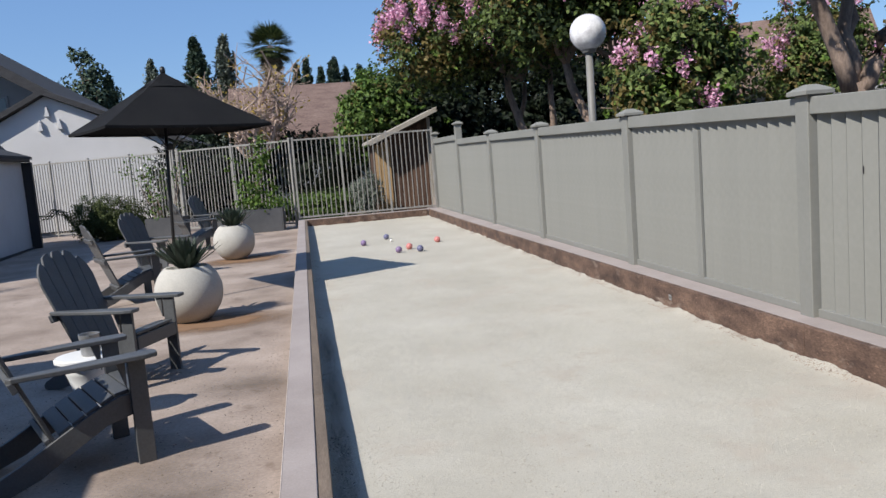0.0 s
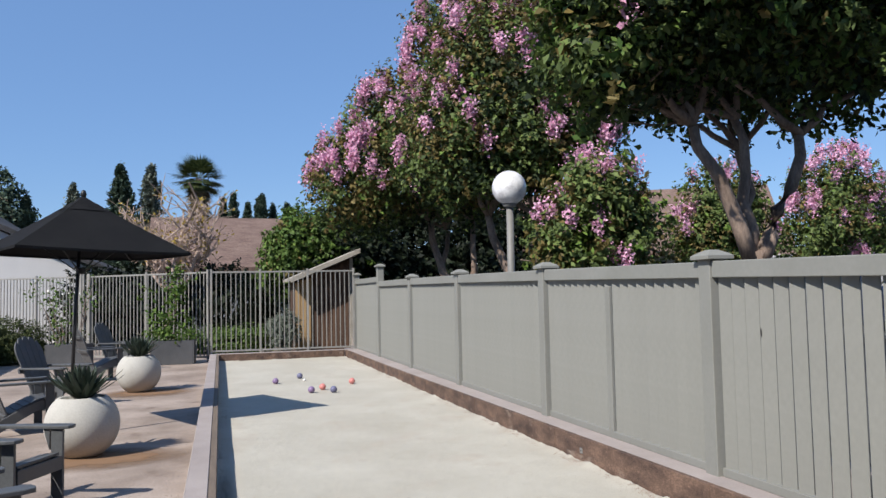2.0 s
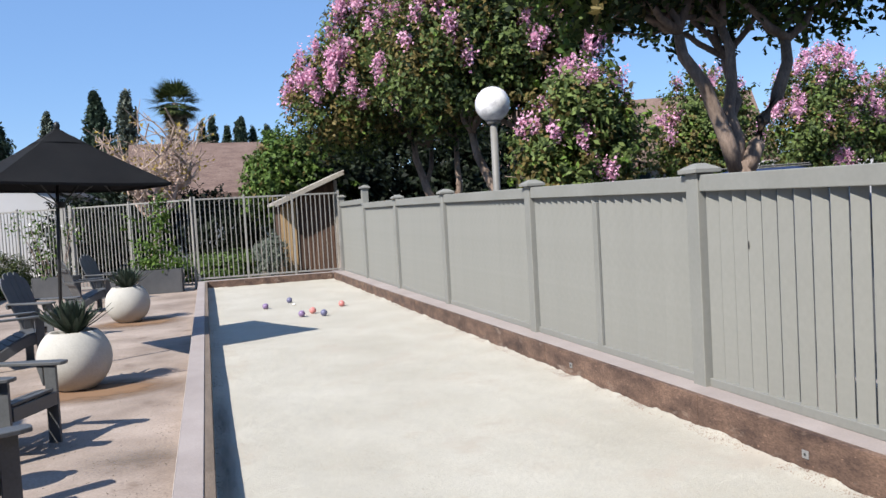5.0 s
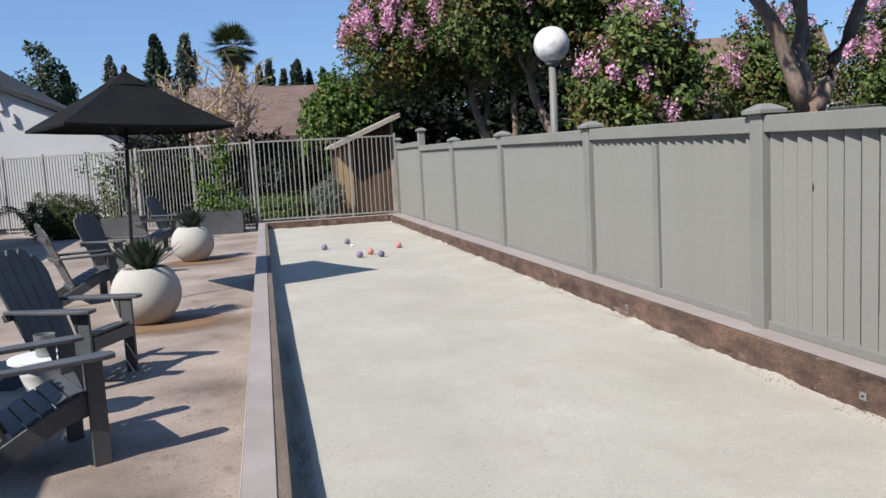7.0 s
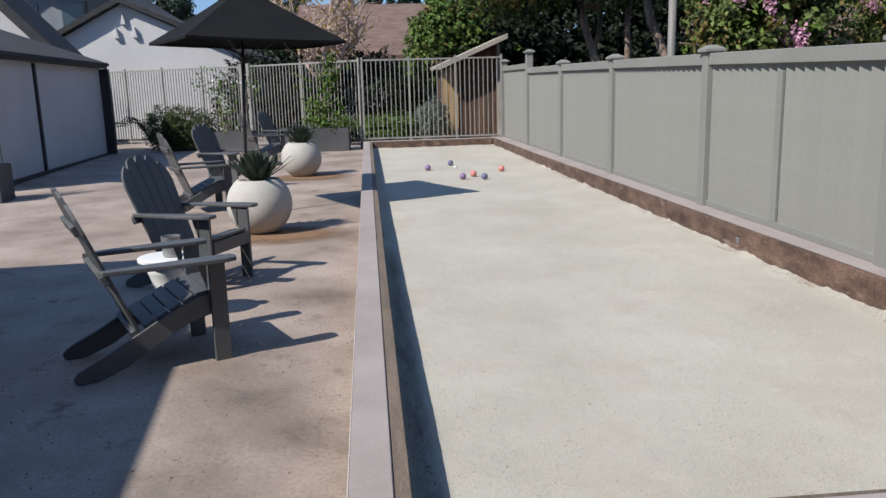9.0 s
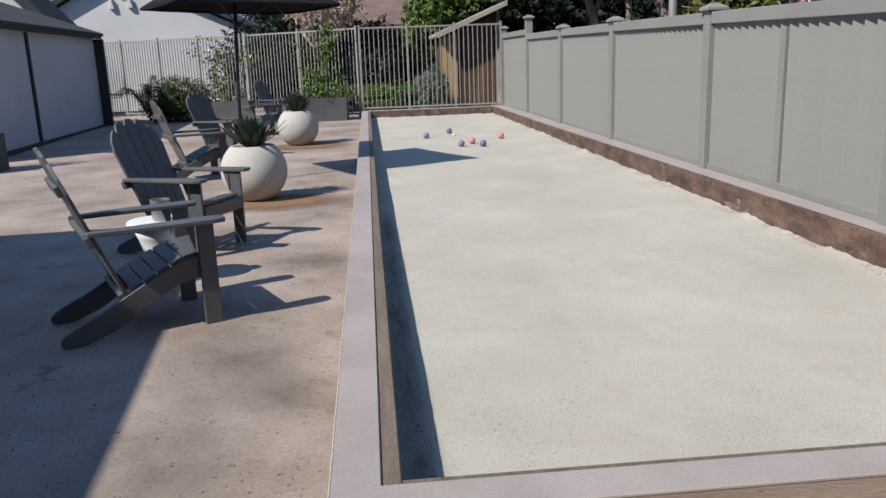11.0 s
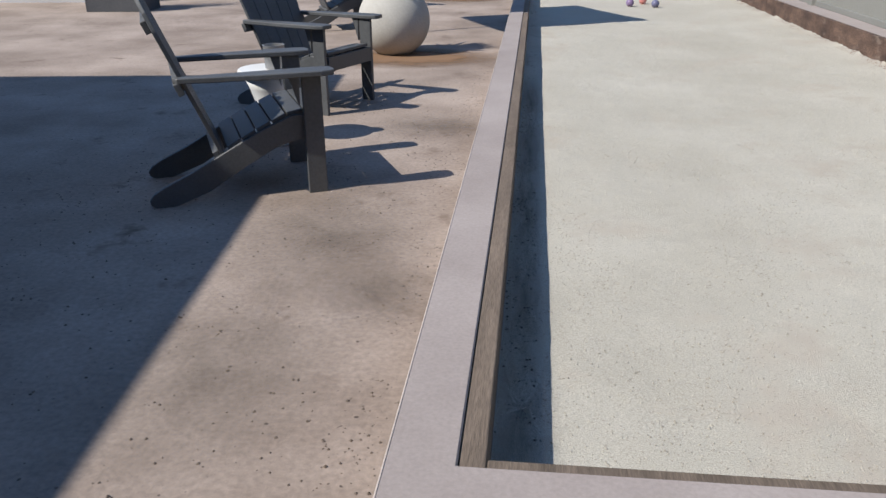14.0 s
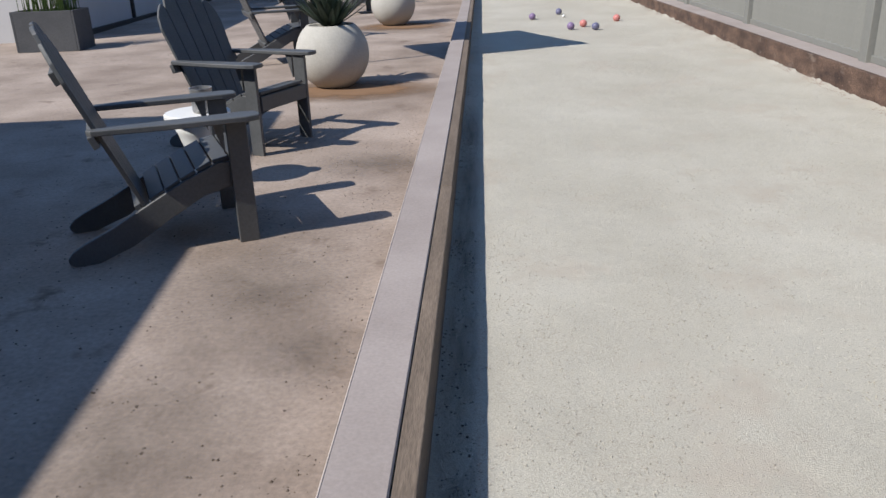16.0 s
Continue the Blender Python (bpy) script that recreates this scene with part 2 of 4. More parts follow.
def stain_shade_mat(name, colour, strength):
    """A stain or painted shade that fades out unevenly from its middle; the surface shows through it."""
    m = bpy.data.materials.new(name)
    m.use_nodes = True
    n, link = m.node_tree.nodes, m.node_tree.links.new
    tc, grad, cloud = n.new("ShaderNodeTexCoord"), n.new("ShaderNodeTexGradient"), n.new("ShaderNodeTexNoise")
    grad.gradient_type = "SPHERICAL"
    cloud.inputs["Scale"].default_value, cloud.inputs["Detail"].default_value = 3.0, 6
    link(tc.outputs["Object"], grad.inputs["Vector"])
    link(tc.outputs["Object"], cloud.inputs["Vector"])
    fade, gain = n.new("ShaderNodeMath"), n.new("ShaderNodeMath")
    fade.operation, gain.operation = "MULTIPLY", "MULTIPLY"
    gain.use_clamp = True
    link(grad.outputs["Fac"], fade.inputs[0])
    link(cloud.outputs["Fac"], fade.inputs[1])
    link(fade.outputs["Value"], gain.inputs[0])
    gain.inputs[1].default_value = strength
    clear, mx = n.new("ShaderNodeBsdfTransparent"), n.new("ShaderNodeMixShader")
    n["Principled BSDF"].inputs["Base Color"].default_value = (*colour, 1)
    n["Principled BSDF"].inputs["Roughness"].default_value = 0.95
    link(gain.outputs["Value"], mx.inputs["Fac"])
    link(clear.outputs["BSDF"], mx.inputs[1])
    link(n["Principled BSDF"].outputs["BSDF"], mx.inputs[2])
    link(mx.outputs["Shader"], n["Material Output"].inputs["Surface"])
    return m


RUST = stain_shade_mat("rust_mark", (0.20, 0.115, 0.062), 3.2)
GRIME = stain_shade_mat("dark_mark", (0.13, 0.105, 0.085), 0.7)
# shade painted as colour, over dirt, for the strip beside the west board
STRIP_SHADE = stain_shade_mat("damp_mark", (0.05, 0.045, 0.042), 0.9)


# ---- mesh helpers ----
def part(name, bm, material, parent=None, label="", smooth=False, at=None):
    """Links a bmesh as one mesh object, under a thing or a part where one is given."""
    me = bpy.data.meshes.new(name)
    bm.to_mesh(me)
    bm.free()
    me.materials.append(material)
    if smooth:
        for p in me.polygons:
            p.use_smooth = True
    ob = new(name, me)
    if at is not None:
        ob.matrix_basis = at
    ob.parent = parent
    return tagged(ob, label)


def same(name, me, parent, m, label=""):
    """One more object on a mesh that is shared."""
    ob = new(name, me)
    ob.matrix_basis = m
    ob.parent = parent
    return tagged(ob, label)


def thing(name, m, label, category, group="", kind=""):
    ob = new(name)
    ob.empty_display_size = 0.1
    ob.matrix_basis = m
    return tagged(ob, label, category, group, kind)


def mesh_of(name, verts, faces, material):
    me = bpy.data.meshes.new(name)
    me.from_pydata(verts, [], faces)
    me.materials.append(material)
    me.update()
    return me


def box(bm, size, m=Matrix(), bevel=0.0):
    """A block of that size, its middle at m, with its edges taken off."""
    made = bmesh.ops.create_cube(bm, size=1, matrix=m @ Matrix.Diagonal((*size, 1)))
    if bevel:
        edges = list({e for v in made["verts"] for e in v.link_edges})
        bmesh.ops.bevel(bm, geom=edges, offset=bevel, segments=2, affect="EDGES", profile=0.5)
    return bm


def block(size, m=Matrix(), bevel=0.0):
    return box(bmesh.new(), size, m, bevel)


def bar(a, b, width, thick, bevel=0.004, up=(0, 0, 1), bm=None):
    """A straight board from a to b."""
    a, b = Vector(a), Vector(b)
    x = (b - a).normalized()
    y = Vector(up).cross(x).normalized()
    z = x.cross(y)
    m = Matrix((x, y, z)).transposed().to_4x4()
    m.translation = (a + b) / 2
    return box(bm or bmesh.new(), ((b - a).length, width, thick), m, bevel)


def tube(bm, points, radii, sides=8):
    """A tapered, bent tube through the points."""
    rings = []
    for i, p in enumerate(points):
        p = Vector(p)
        d = (Vector(points[min(i + 1, len(points) - 1)]) - Vector(points[max(i - 1, 0)])).normalized()
        side = d.cross((0, 0, 1) if abs(d.z) < 0.9 else (1, 0, 0)).normalized()
        up = d.cross(side)
        rings.append([bm.verts.new(p + radii[i] * (math.cos(a) * side + math.sin(a) * up))
                      for a in (2 * math.pi * k / sides for k in range(sides))])
    for r, q in zip(rings, rings[1:]):
        for k in range(sides):
            bm.faces.new((r[k], r[(k + 1) % sides], q[(k + 1) % sides], q[k]))
    bm.faces.new(rings[0][::-1])
    bm.faces.new(rings[-1])
    return bm


def lathe(profile, sides=40, bm=None):
    """A turned body from (radius, height) pairs."""
    bm = bm or bmesh.new()
    rings = []
    for r, z in profile:
        rings.append([bm.verts.new((max(r, 1e-4) * math.cos(a), max(r, 1e-4) * math.sin(a), z))
                      for a in (2 * math.pi * k / sides for k in range(sides))])
    for r, q in zip(rings, rings[1:]):
        for k in range(sides):
            bm.faces.new((r[k], r[(k + 1) % sides], q[(k + 1) % sides], q[k]))
    bm.faces.new(rings[0][::-1])
    bm.faces.new(rings[-1])
    return bm


def prism(outline, thick, m=Matrix(), bevel=0.0):
    """A flat outline in x and z, drawn out along y, its middle at y = 0."""
    bm = bmesh.new()
    lo = [bm.verts.new(m @ Vector((x, -thick / 2, z))) for x, z in outline]
    hi = [bm.verts.new(m @ Vector((x, thick / 2, z))) for x, z in outline]
    bm.faces.new(lo)
    bm.faces.new(hi[::-1])
    for i in range(len(lo)):
        j = (i + 1) % len(lo)
        bm.faces.new((lo[j], lo[i], hi[i], hi[j]))
    bmesh.ops.recalc_face_normals(bm, faces=bm.faces)
    if bevel:
        bmesh.ops.bevel(bm, geom=list(bm.edges), offset=bevel, segments=1, affect="EDGES")
    return bm


def leaves(name, material, centres, normals, size, rng, spread=0.7, long=1.9):
    """A mesh of many small pointed leaves, folded a little along the middle."""
    n = len(centres)
    d = rng.normal(size=(n, 3)) * spread + normals
    d /= np.linalg.norm(d, axis=1, keepdims=True) + 1e-9
    a = np.cross(d, rng.normal(size=(n, 3)))
    a /= np.linalg.norm(a, axis=1, keepdims=True) + 1e-9
    b = np.cross(d, a)
    s = (size * rng.uniform(0.6, 1.35, n))[:, None]
    c = np.asarray(centres)
    v = np.empty((n, 4, 3))
    v[:, 0] = c - a * s * long / 2
    v[:, 1] = c + b * s / 2 + d * s * 0.18
    v[:, 2] = c + a * s * long / 2 - d * s * 0.25
    v[:, 3] = c - b * s / 2 + d * s * 0.18
    me = bpy.data.meshes.new(name)
    me.vertices.add(4 * n)
    me.vertices.foreach_set("co", v.ravel())
    me.loops.add(4 * n)
    me.loops.foreach_set("vertex_index", np.arange(4 * n))
    me.polygons.add(n)
    me.polygons.foreach_set("loop_start", np.arange(0, 4 * n, 4))
    me.update(calc_edges=True)
    me.materials.append(material)
    return me


def clump_points(rng, balls, count, shell=0.55, knots=40, knot=0.28, shoots=True):
    """Points in leafy clumps over a set of ellipsoids (centre, radii), thicker towards the outside, with gaps."""
    out, nor = [], []
    weights = np.array([b[1][0] * b[1][1] + b[1][0] * b[1][2] for b in balls])
    shares = (count * weights / weights.sum()).astype(int)
    for (centre, radii), k in zip(balls, shares):
        centre, radii = np.array(centre), np.array(radii)
        u = rng.normal(size=(knots, 3))
        u /= np.linalg.norm(u, axis=1, keepdims=True)
        heads = u * rng.uniform(shell, 1.14, (knots, 1))
        pick = rng.integers(0, knots, k)
        p = heads[pick] + rng.normal(size=(k, 3)) * knot * rng.uniform(0.4, 1.1, (k, 1))
        far = np.linalg.norm(p, axis=1, keepdims=True)
        p *= np.where(far > 1.32, 1.32 * (0.8 + 0.2 * rng.uniform(size=(k, 1))) / far, 1.0)
        # leafy shoots that stand out of the crown
        few = min(k // 5, 1500)
        if shoots and few > 40:
            side = rng.normal(size=(few // 22 + 1, 3)) + np.array([0, 0, 0.25])
            side /= np.linalg.norm(side, axis=1, keepdims=True)
            which = np.arange(few) // 22
            along = rng.uniform(0.0, 1.0, (few, 1)) ** 0.8
            reach = rng.uniform(0.25, 0.6, (len(side), 1))[which]
            bend = rng.normal(size=(len(side), 3))[which] * 0.10
            p[:few] = side[which] * 0.92 + (side[which] * reach * along + bend * along ** 2 + rng.normal(size=(few, 3)) * 0.035) / radii
        out.append(centre + p * radii)
        q = p / (np.linalg.norm(p, axis=1, keepdims=True) + 1e-9)
        nor.append(q + np.array([0, 0, 0.5]))
    return np.concatenate(out), np.concatenate(nor)


def gz(y):
    """The patio rises a little towards its far end."""
    s = min(1.0, max(0.0, (y - 8.0) / 12.5))
    return 0.09 * s * s * (3 - 2 * s)


# ---- ground, patio and court ----
def sheet(name, x0, x1, y0, y1, nx, ny, height, material, label, category):
    xs, ys = np.linspace(x0, x1, nx), np.linspace(y0, y1, ny)
    verts = [(x, y, height(x, y)) for y in ys for x in xs]
    faces = [(j * nx + i, j * nx + i + 1, (j + 1) * nx + i + 1, (j + 1) * nx + i) for j in range(ny - 1) for i in range(nx - 1)]
    ob = new(name, mesh_of(name, verts, faces, material))
    for p in ob.data.polygons:
        p.use_smooth = True
    return tagged(ob, label, category, kind="structure")


sheet("ground", -400, 400, -200, 600, 3, 3, lambda x, y: -0.06, EARTH, "dry brown earth reaching to the horizon", "ground")
sheet("pavement", -16, -0.12, -14, 26.5, 30, 70, lambda x, y: gz(y) + 0.004 * noise.noise((x * 0.6, y * 0.6, 0)),
      PATIO, "stained tan concrete patio with small pits", "patio")
tagged(part("pavement", block((26, 14, 0.1), pose(12.85, -5.69, -0.045)), PATIO), "stained tan concrete apron before the bocce court", "patio", kind="structure")
sheet("ground", 3.75, 60, -30, 70, 12, 16, lambda x, y: 0.42, ASPHALT, "dark asphalt parking lot behind the fence", "parking lot")
tagged(part("wall_east", block((0.2, 100, 0.55), pose(3.86, 20, 0.17)), KERB), "low concrete retaining edge under the parking lot", "wall", kind="structure")

NEAR, FAR, KTOP, CTOP, EAST = 1.30, 19.2, 0.2755, 0.092, 3.10


def court_height(x, y):
    edge = min(x, EAST - x, y - NEAR, FAR - y)
    return CTOP + 0.006 * noise.noise((x * 1.3, y * 1.3, 3)) + 0.004 * noise.noise((x * 5, y * 5, 7)) + 0.0022 * noise.noise((x * 17, y * 17, 9)) + 0.02 * max(0, 0.2 - edge) + 0.024 * max(0, 1 - edge / 0.12) ** 1.3 * max(0, 0.35 + noise.noise((x * 4, y * 4, 5)) + 0.6 * noise.noise((x * 13, y * 13, 2)))


sheet("court", 0.04, EAST + 0.02, NEAR + 0.16, FAR + 0.03, 110, 640, court_height, GRAVEL, "pale crushed-shell bocce court surface, raked and loose", "court")

kerb = thing("kerb", pose(0, 0, 0), "low mauve-grey concrete kerb round the bocce court", "kerb", kind="structure")
outline = [(-0.15, NEAR), (EAST + 0.34, NEAR), (EAST + 0.34, NEAR + 0.15), (0.0, NEAR + 0.15), (0.0, FAR + 0.05), (-0.15, FAR + 0.05)]
part("cap", prism([(x, y) for x, y in outline], 0.014, Matrix(((1, 0, 0, 0), (0, 0, 1, 0), (0, 1, 0, KTOP - 0.007), (0, 0, 0, 1))), 0.004), KERB, kerb, "smooth trowelled mauve-grey top")
part("west_face", block((0.146, FAR - NEAR - 0.11, 0.33), pose(-0.075, (NEAR + FAR + 0.2) / 2, KTOP - 0.014 - 0.165)), KERB_FACE, kerb)
part("near_face", block((EAST + 0.486, 0.146, 0.33), pose(EAST / 2 + 0.095, NEAR + 0.075, KTOP - 0.014 - 0.165)), KERB_FACE, kerb, "board-formed concrete face with air holes")
part("east_cap", block((0.30, FAR - NEAR + 0.5, KTOP + 0.1), pose(EAST + 0.205, (NEAR + FAR + 0.808) / 2, KTOP / 2 - 0.05), 0.008), KERB, kerb)
part("far_cap", block((EAST + 0.2, 0.25, KTOP + 0.1), pose(EAST / 2 - 0.05, FAR + 0.178, KTOP / 2 - 0.05), 0.008), KERB, kerb)
part("worn_edge", block((0.006, FAR - NEAR, 0.006), pose(-0.1482, (NEAR + FAR) / 2, KTOP - 0.0025, 0, 45, 0)), ARRIS, kerb, "pale worn edge of the kerb")
# air holes in the near face
rng = np.random.default_rng(5)
for k in range(60):
    x, z, r = rng.uniform(-0.13, 3.2), KTOP - 0.05 - abs(rng.normal(0, 0.07)), rng.uniform(0.0015, 0.005)
    part("air_hole", lathe([(r * 0.4, -0.0005), (r, 0), (r * 0.6, 0.0006)], 8), TRIM, kerb, at=pose(x, NEAR + 0.0016, z, 90) @ Matrix.Diagonal((rng.uniform(1, 2), 1, 1, 1)))

# wooden liner boards, set just below the cap
liner = thing("liner", pose(0, 0, 0), "worn wooden boards lining the inside of the court", "border", kind="structure")
y = NEAR + 0.148
while y < FAR + 0.05:
    n = min(2.44, FAR + 0.05 - y)
    part("board", block((0.056, n - 0.004, 0.235), pose(0.0285 + 0.001 * math.sin(y), y + n / 2, KTOP - 0.008 - 0.1175), 0.004), LINER, liner, at=pose(0, 0, 0))
    rise = [0.058 * max(0.0, 1 - (v - 1.45) / 13) for v in (y, y + n)]
    part("board", bar((EAST + 0.0275, y + 0.003, KTOP - 0.1295 + rise[0]), (EAST + 0.0275, y + n - 0.003, KTOP - 0.1295 + rise[1]), 0.045, 0.235, 0.005), LINER_BROWN, liner, "dark stained board with peeling edges")
    y += 2.44
part("board", block((EAST - 0.06, 0.036, 0.235), pose(EAST / 2 + 0.030, NEAR + 0.1695, KTOP - 0.010 - 0.1175), 0.004), LINER, liner)
part("board", block((EAST - 0.09, 0.036, 0.235), pose(EAST / 2 + 0.022, FAR + 0.03, KTOP - 0.012 - 0.1175), 0.004), LINER_BROWN, liner)
for y in (5.76, 2.91):
    ob = part("drain_plate", block((0.006, 0.05, 0.045), pose(EAST + 0.002, y, 0.19), 0.002), GREYCUP, liner, "small metal drain plate")
    part("hole", lathe([(0.006, 0), (0.009, 0.001), (0.004, 0.002)], 10), TRIM, ob, at=pose(EAST - 0.0015, y, 0.19, 0, -90))


def scatter(name, count, area, height, size, material, label, category, seed):
    """Loose grit: small uneven stones in one mesh."""
    r = np.random.default_rng(seed)
    base = np.array([(1, 0, 0), (0, 1, 0), (-1, 0, 0), (0, -1, 0), (0, 0, 0.8), (0, 0, -0.6)])
    tri = [(0, 1, 4), (1, 2, 4), (2, 3, 4), (3, 0, 4), (1, 0, 5), (2, 1, 5), (3, 2, 5), (0, 3, 5)]
    verts, faces = [], []
    for k in range(count):
        u = r.uniform() ** 1.7
        x, y = r.uniform(area[0], area[1]), area[2] + (area[3] - area[2]) * u
        if noise.noise((x * 2.3, y * 2.3, 11)) + 0.5 * noise.noise((x * 7, y * 7, 5)) < r.uniform(-0.35, 0.5):
            continue
        s = size * r.uniform(0.35, 1.3)
        q = base * (s * r.uniform(0.6, 1.3, (6, 1)))
        a = r.uniform(0, 6.3)
        c, d = math.cos(a), math.sin(a)
        o = len(verts)
        z = height(x, y)
        verts += [(x + c * p[0] - d * p[1], y + d * p[0] + c * p[1], z + p[2] + 0.2 * s) for p in q]
        faces += [(o + f[0], o + f[1], o + f[2]) for f in tri]
    return tagged(new(name, mesh_of(name, verts, faces, material)), label, category, kind="stuff")


scatter("gravel", 60000, (0.06, EAST - 0.02, 1.5, 10), court_height, 0.0036, STONE_BIT, "loose pale shell grit lying on the court", "gravel", 1)
scatter("grit", 4500, (-2.6, -0.16, 0.8, 6.5), lambda x, y: gz(y), 0.0052, STONE_DARK, "loose dark grit scattered on the patio", "gravel", 2)

scatter("crumbs", 7000, (EAST - 0.09, EAST + 0.0, 1.5, 19), court_height, 0.0040, RED_CRUMB, "reddish crumbs of rotten wood along the dark board", "gravel", 3)
# real debris, but kept to the board's shadow strip to darken it as well
scatter("litter", 1800, (0.06, 0.165, 1.47, 12), court_height, 0.0042, LITTER, "dark leaf litter lying along the pale board", "gravel", 4)
scatter("grit", 1500, (-0.40, -0.155, 0.9, 9), lambda x, y: gz(y), 0.0030, STONE_DARK, "loose dark grit along the foot of the kerb", "gravel", 6)
# dark ovals deepen the board's shadow strip by colour
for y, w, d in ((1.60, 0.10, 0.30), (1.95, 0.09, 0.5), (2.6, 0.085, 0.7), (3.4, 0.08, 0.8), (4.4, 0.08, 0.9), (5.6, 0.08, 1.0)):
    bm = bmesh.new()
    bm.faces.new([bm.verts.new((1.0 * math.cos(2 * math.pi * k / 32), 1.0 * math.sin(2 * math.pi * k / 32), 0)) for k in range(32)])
    tagged(part("damp_mark", bm, STRIP_SHADE, at=pose(0.125, y, CTOP + 0.030) @ Matrix.Diagonal((w, d, 1, 1))), "painted shade and dirt on the court beside the board", "stain", kind="structure")

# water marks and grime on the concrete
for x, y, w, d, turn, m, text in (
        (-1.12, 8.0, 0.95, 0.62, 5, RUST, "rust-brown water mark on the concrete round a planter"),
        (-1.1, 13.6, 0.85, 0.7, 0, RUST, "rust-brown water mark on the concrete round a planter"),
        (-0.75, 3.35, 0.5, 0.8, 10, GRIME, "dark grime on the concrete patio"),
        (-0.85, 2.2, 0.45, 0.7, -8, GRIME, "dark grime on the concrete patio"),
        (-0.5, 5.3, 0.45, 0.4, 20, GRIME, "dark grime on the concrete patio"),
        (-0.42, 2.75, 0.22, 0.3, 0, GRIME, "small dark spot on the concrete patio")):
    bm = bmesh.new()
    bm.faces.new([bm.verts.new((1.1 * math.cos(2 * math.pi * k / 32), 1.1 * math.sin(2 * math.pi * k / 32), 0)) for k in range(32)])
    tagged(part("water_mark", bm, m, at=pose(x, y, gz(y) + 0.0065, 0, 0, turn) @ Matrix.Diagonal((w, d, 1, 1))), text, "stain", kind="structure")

# ---- buildings ----
# the house whose shadow lies over the near patio
shade = thing("house", pose(-4.305, 5.25, 0, 0, 0, 5.7), "plain grey house beside the patio", "house")
part("wall", block((7, 14, 3.05), pose(-4.0, -7.5, 1.52)), HOUSE_GREY, shade)
part("roof", block((8, 15, 0.16), pose(-4.0, -7.5, 3.12), 0.02), ROOF_DARK, shade, "dark shingle roof slab with eaves")

# unseen wall behind the walk, added to keep skylight off the shaded patio
tagged(part("wall_south", block((15.0, 0.3, 5.4), pose(1.6, -2.9, 2.7)), HOUSE_GREY), "unseen grey wall added to block skylight behind the yard", "wall", kind="structure")

# low outbuilding with pale panels
out = thing("outbuilding", pose(-6.70, 20.6, 0, 0, 0, 2.9), "low pale-panelled outbuilding with dark posts and a dark sloping roof", "building")
part("wall", block((5.5, 7.7, 2.25), pose(-2.79, -3.85, 1.125)), WALL, out)
for y, w, d in ((0.0, 0.26, 0.14), (-4.75, 0.09, 0.09), (-7.65, 0.09, 0.12)):
    part("post", block((w, d, 2.22), pose(w / 2 - 0.08, y, 1.12), 0.008), TRIM, out, "dark painted post")
part("fascia", block((0.12, 8.1, 0.09), pose(0.06, -3.9, 2.285), 0.01), TRIM, out)
part("skirting", block((0.07, 7.7, 0.12), pose(-0.0, -3.85, 0.07), 0.008), TRIM, out)
part("roof", prism([(0.16, 2.30), (0.16, 2.37), (-3.0, 3.5), (-6.2, 2.4), (-6.2, 2.3), (-3.0, 3.4)], 8.3, pose(0, -3.95, 0)), ROOF_DARK, out, "dark grey shingle roof")

# pale gabled house behind it, with a dark rake
side_house = thing("house", pose(-13.0, 24.6, 0), "pale house with a steep gable and a dark rake board", "house")
part("wall", prism([(-3, 0), (4.2, 0), (4.2, 2.4), (1.9, 4.9), (-3, 2.3)], 1.6), WALL, side_house)
part("roof", prism([(-3.4, 2.1), (1.9, 4.95), (4.7, 1.95), (4.7, 2.35), (1.9, 5.35), (-3.4, 2.45)], 2.0), ROOF_DARK, side_house)

# big dark-roofed house further back
big = thing("house", pose(-16, 38, 0), "two-storey grey house with a broad dark roof", "house")
part("wall", block((15, 5, 5.0), pose(-1, 0.5, 2.5)), HOUSE_GREY, big)
part("gable", prism([(-8.2, 5.0), (-1, 9.4), (6.2, 5.0)], 5.0, pose(0, 0.5, 0)), HOUSE_GREY, big)
part("roof", prism([(-9.1, 4.6), (-1, 9.7), (7.1, 4.6), (7.1, 5.0), (-1, 10.3), (-9.1, 5.0)], 9.0), ROOF_DARK, big, "broad dark shingle roof with deep eaves")
for x in (1.6, 3.6):
    w = part("window", block((1.1, 0.08, 1.3), pose(x, -2.03, 4.9), 0.01), HOUSE_GREY, big)
    part("pane", block((0.9, 0.04, 1.1), pose(x, -2.07, 4.9)), PANE, w)

# white gabled building beyond the metal fence
gab = thing("house", pose(-8.57, 29.5, 0), "white stucco gabled house with a dark roof edge", "house")
part("wall", prism([(-6, 0), (4.35, 0), (4.35, 2.75), (0.0, 4.75), (-6, 1.6)], 9.0, pose(0, 4.5, 0)), GABLE, gab)
part("roof", prism([(-6.5, 1.45), (0.0, 4.78), (4.9, 2.62), (4.9, 2.80), (0.0, 4.98), (-6.5, 1.63)], 9.6, pose(0, 4.5, 0)), ROOF_DARK, gab)
for x, z in ((0.05, 4.22), (-0.22, 3.74), (0.42, 3.76)):
    part("wall_vent", prism([(-0.09, -0.18), (0.09, -0.18), (0.015, 0.19), (-0.015, 0.19)], 0.13, pose(x, -0.065, z), 0.008), GABLE, gab, "small white wedge-shaped vent")

